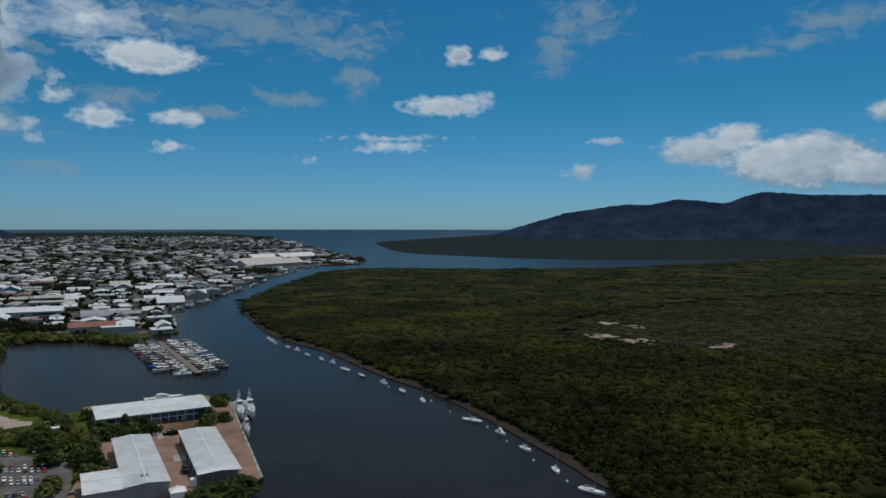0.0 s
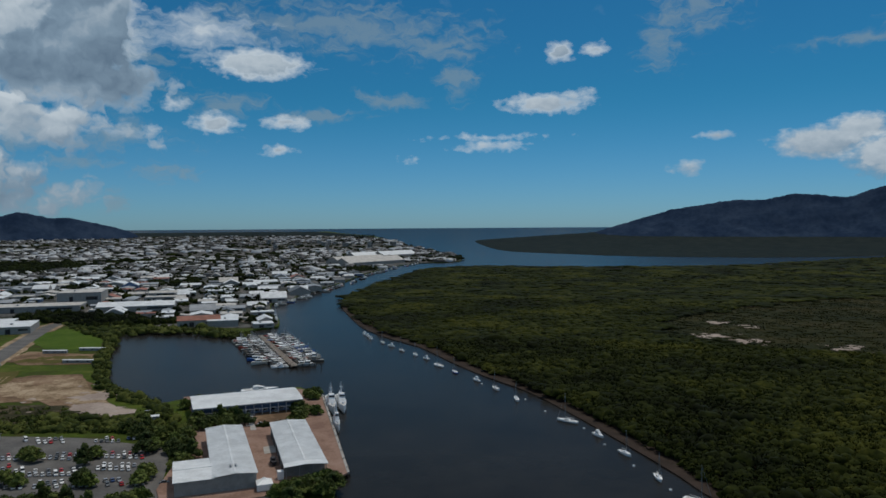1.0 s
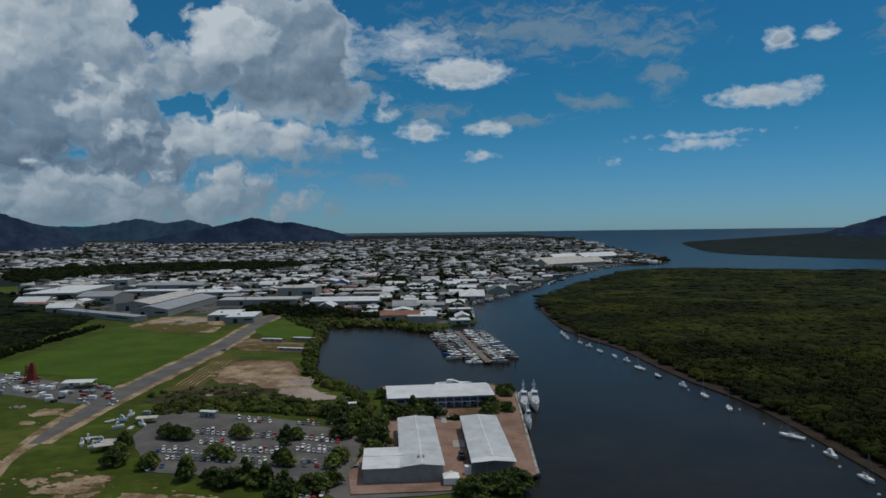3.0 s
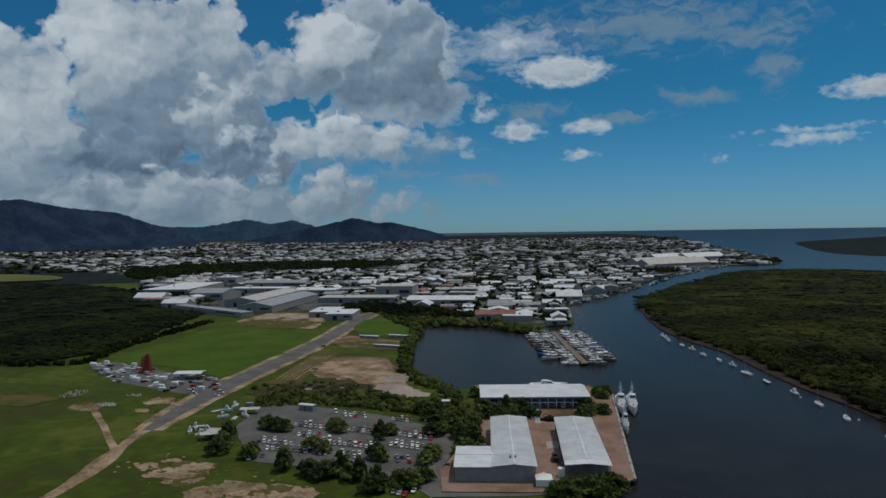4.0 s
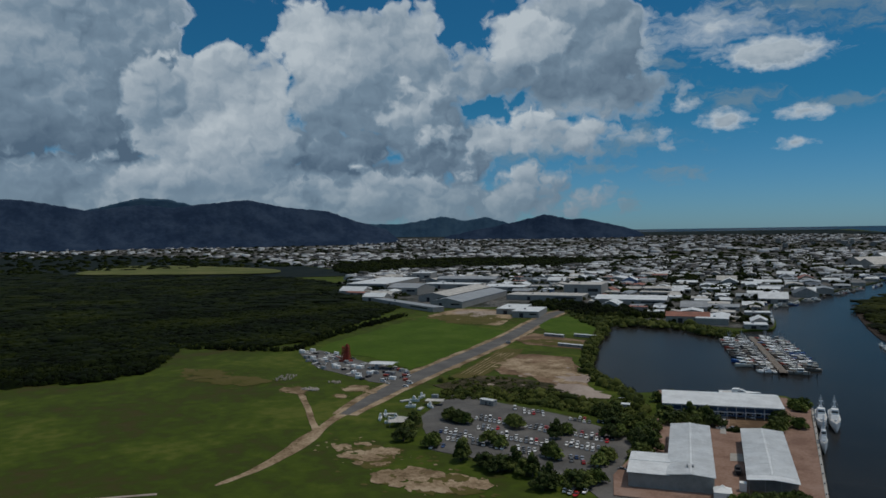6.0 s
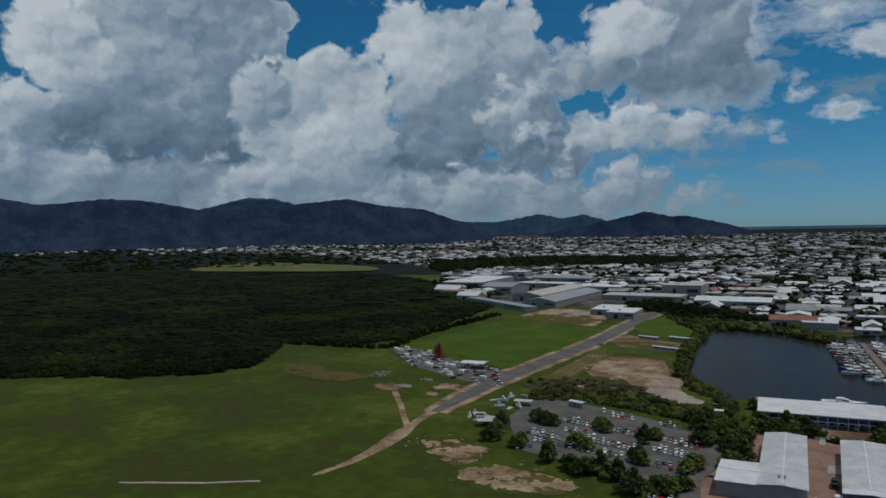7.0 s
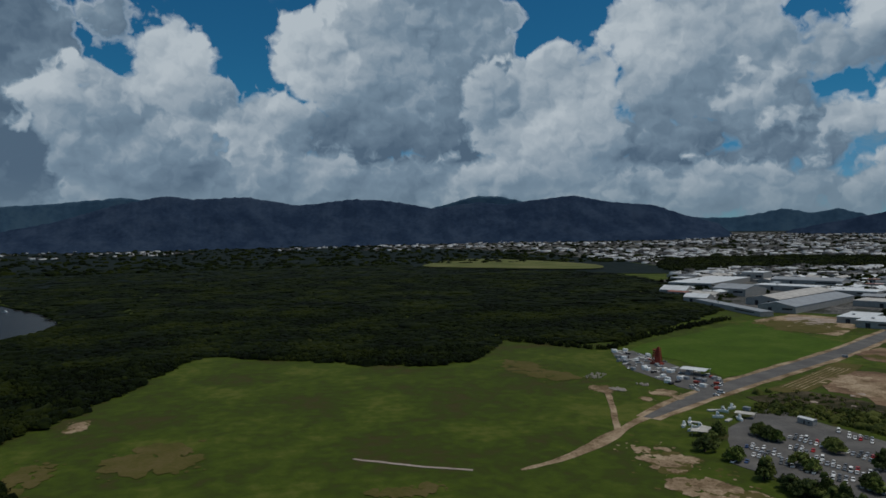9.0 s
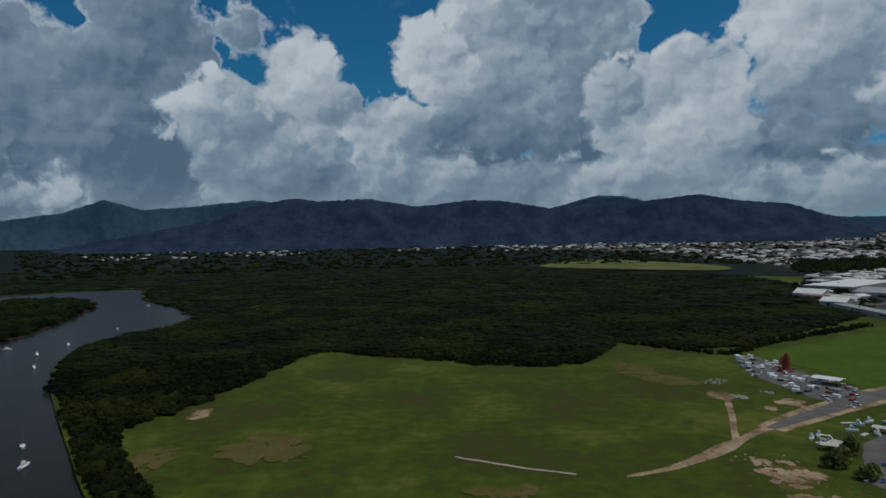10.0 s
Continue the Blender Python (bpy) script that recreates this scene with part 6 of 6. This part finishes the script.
for x, y, a, w, d, h, lab in ((-525, 2210, 62, 60, 260, 22, "huge pale gabled sugar shed by the water"), (-590, 2300, 62, 60, 230, 20, "huge pale gabled storage shed by the water"), (-640, 2650, 62, 55, 200, 24, "large white gabled storage shed"), (-560, 2750, 62, 60, 200, 24, "large white gabled storage shed")):
    building(x, y, a - 90, w, d, h * 0.45, M_ROOF_PALE if y < 2400 else M_ROOF_WHITE, M_WALL, "house", lab, "storage sheds")
    taken.append((x, y, 140))
BELTS = [rounded([(-2072, 1504), (-2167, 1815), (-1967, 2090), (-1700, 2233), (-1373, 2070), (-1350, 1784), (-1506, 1612), (-1573, 1413), (-1582, 1189)], 40), rounded([(-663, 849), (-677, 918), (-605, 905), (-515, 876), (-432, 844), (-489, 785), (-564, 808)], 15)]
for line, gap, size, tall in zip(BELTS, (15, 8), (8.5, 4.5), (7.0, 5.0)):
    thicket("bushes", line, gap, size, tall, "dark belt of trees among the roofs", 41)
GRID = 24.0
gc, gs = math.cos(radians(GRID)), math.sin(radians(GRID))


def in_town(p):
    return inside(town_line, p)


tr = np.random.default_rng(77)
cells = []
for i in range(-60, 130):
    for j in range(-130, 60):
        u, v = i * 34 + (i // 4) * 12, j * 30 + (j // 2) * 13
        cells.append((-300 + u * -gs + v * gc, 780 + u * gc + v * gs))
cells = np.array(cells) + tr.uniform(-5, 5, (len(cells), 2))
D = np.hypot(cells[:, 0] - 20, cells[:, 1] - 30)
cells = cells[(D < 2900)]
cells = in_view(cells[in_town(cells)])
for x, y, q in taken:
    cells = cells[np.hypot(cells[:, 0] - x, cells[:, 1] - y) > q]
dr = np.min(np.hypot(cells[:, None, 0] - road_line[None, :, 0], cells[:, None, 1] - road_line[None, :, 1]), axis=1)
cells = cells[dr > 22]
for line in BELTS:
    cells = cells[~inside(line, cells)]
green = np.array([noise.noise((x / 260, y / 260, 5.0)) for x, y in cells])
D = np.hypot(cells[:, 0] - 20, cells[:, 1] - 30)
order = np.argsort(D)
cells, green = cells[order], green[order]
ROOFS = [(M_ROOF_WHITE, "white"), (M_ROOF_PALE, "weathered"), (M_ROOF_GREY, "grey"), (M_ROOF_RED, "red-brown"), (M_ROOF_DARK, "dark")]
WALLS = [M_WALL, M_WALL_GREY, M_WALL_BLUE]
count, far_cells, tree_cells = 0, [], []
for (x, y), g in zip(cells, green):
    if g > 0.33 or tr.random() < 0.14:
        tree_cells.append((x, y))
        continue
    w, d, h = tr.uniform(12, 31), tr.uniform(13, 28), tr.uniform(3.2, 6.2)
    if tr.random() < 0.3:
        w, d, h = w * 1.6, d * 1.3, h * 1.3
    a = GRID + (90 if tr.random() < 0.5 else 0) + tr.uniform(-4, 4)
    if count < 300:
        k = int(tr.choice(5, p=(0.40, 0.26, 0.20, 0.05, 0.09)))
        style = str(tr.choice(("shed", "flat", "house"), p=(0.55, 0.25, 0.2)))
        building(x, y, a, w, d, h, ROOFS[k][0], WALLS[int(tr.choice(3, p=(0.5, 0.44, 0.06)))], style, f"{ROOFS[k][1]}-roofed {'flat industrial building' if style == 'flat' else 'gabled industrial shed' if style == 'shed' else 'pitched town house'} in the town")
        count += 1
    else:
        far_cells.append((x, y, a, w, d, h))


def joined_buildings(name, rows, label):
    """Plain gabled blocks, joined, for the part of the town where none can be told from its neighbour."""
    rows = np.array(rows)
    x, y, a, w, d, h = rows.T
    c, s = np.cos(np.radians(a)), np.sin(np.radians(a))
    unit = np.array([(-.5, -.5, 0), (.5, -.5, 0), (.5, .5, 0), (-.5, .5, 0), (-.5, -.5, 1), (.5, -.5, 1), (.5, .5, 1), (-.5, .5, 1), (0, -.5, 1.3), (0, .5, 1.3)])
    tris = np.array([(0, 1, 5), (0, 5, 4), (1, 2, 6), (1, 6, 5), (2, 3, 7), (2, 7, 6), (3, 0, 4), (3, 4, 7), (4, 5, 8), (6, 7, 9), (5, 6, 9), (5, 9, 8), (7, 4, 8), (7, 8, 9)])
    lx, ly = unit[:, 0][None] * w[:, None], unit[:, 1][None] * d[:, None]
    v = np.stack([x[:, None] + lx * c[:, None] - ly * s[:, None], y[:, None] + lx * s[:, None] + ly * c[:, None], 2.2 + lift(x, y)[:, None] + unit[:, 2][None] * h[:, None]], -1).reshape(-1, 3)
    f = (tris[None] + (np.arange(len(rows)) * 10)[:, None, None]).reshape(-1, 3)
    return tagged(new(name, mesh_of(name, drawn_in(v), f, M_TOWN_MIX)), label, "buildings", kind="stuff")


joined_buildings("town_blocks", far_cells, "white and grey roofs of the far town")
# the suburbs beyond, thinner with distance
n = 9000
az = tr.uniform(-1, 104, n)
D = 2900 + 7500 * tr.random(n) ** 1.5
p = np.column_stack([20 - np.sin(np.radians(az)) * D, 30 + np.cos(np.radians(az)) * D])
keep = in_town(p) & (tr.random(n) < np.where(az > 60, 0.4, 1.0)) & (np.array([noise.noise((x / 900, y / 900, 8.0)) for x, y in p]) < 0.12)
p = p[keep]
rows = np.column_stack([p, tr.uniform(0, 180, len(p)), tr.uniform(14, 50, len(p)), tr.uniform(12, 34, len(p)), tr.uniform(4, 9, len(p))])
joined_buildings("suburb_roofs", rows, "pale roofs of the far suburbs")
n = 800
az = tr.uniform(54, 108, n)
D = 4300 + 2200 * tr.random(n)
p = np.column_stack([20 - np.sin(np.radians(az)) * D, 30 + np.cos(np.radians(az)) * D])
keep = np.array([noise.noise((x / 700, y / 700, 18.0)) for x, y in p]) > 0.08
p = p[keep]
rows = np.column_stack([p, tr.uniform(0, 180, len(p)), tr.uniform(12, 40, len(p)), tr.uniform(10, 24, len(p)), tr.uniform(4, 8, len(p))])
joined_buildings("foothill_roofs", rows, "pale roofs at the foot of the range")
# trees of the town
p = np.array(tree_cells)
p = np.concatenate([p + tr.uniform(-13, 13, p.shape) for _ in range(6)] + [cells + tr.uniform(-22, 22, cells.shape) for _ in range(2)])
p = p[in_town(p)]
v, f = crowns(np.column_stack([p, 4.0 + lift(p[:, 0], p[:, 1])]), 4.2, 4.6, tr)
tagged(new("town_trees", mesh_of("town_trees", drawn_in(v), f, M_CANOPY_SHADED)), "dark green street trees among the roofs", "trees", kind="stuff")
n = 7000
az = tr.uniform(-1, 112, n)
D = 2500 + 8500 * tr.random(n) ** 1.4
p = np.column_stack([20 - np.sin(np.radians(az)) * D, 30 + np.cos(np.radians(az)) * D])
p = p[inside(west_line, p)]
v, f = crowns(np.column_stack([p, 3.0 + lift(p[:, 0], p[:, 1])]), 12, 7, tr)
tagged(new("suburb_trees", mesh_of("suburb_trees", drawn_in(v), f, M_CANOPY_SHADED)), "dark tree belts in the far plain", "trees", kind="stuff")
# towers by the sea
for k in range(14):
    az, D = tr.uniform(11, 22), tr.uniform(3600, 5200)
    q = drawn_in([(20 - math.sin(radians(az)) * D, 30 + math.cos(radians(az)) * D, 2.0)])[0]
    s = (114 - q[2]) / 112
    h, w = tr.uniform(18, 46) * s, tr.uniform(18, 32) * s
    ob = thing("apartment_tower", pose(q[0], q[1], q[2], 0, 0, tr.uniform(0, 90)), "pale apartment tower by the sea", "building", "towers by the sea")
    part("wall", box(bmesh.new(), -w / 2, -w / 3, -1, w / 2, w / 3, h), M_WALL, ob)
    part("roof", box(bmesh.new(), -w / 2 - 0.3, -w / 3 - 0.3, h, w / 2 + 0.3, w / 3 + 0.3, h + 1.2), M_ROOF_PALE, ob)
    for z in np.arange(3 * s, h - 2 * s, 3.4 * s):
        part("window", box(bmesh.new(), -w / 2 - 0.1, -w / 3 - 0.1, z, w / 2 + 0.1, w / 3 + 0.1, z + 1.0 * s), M_GLASS, ob)
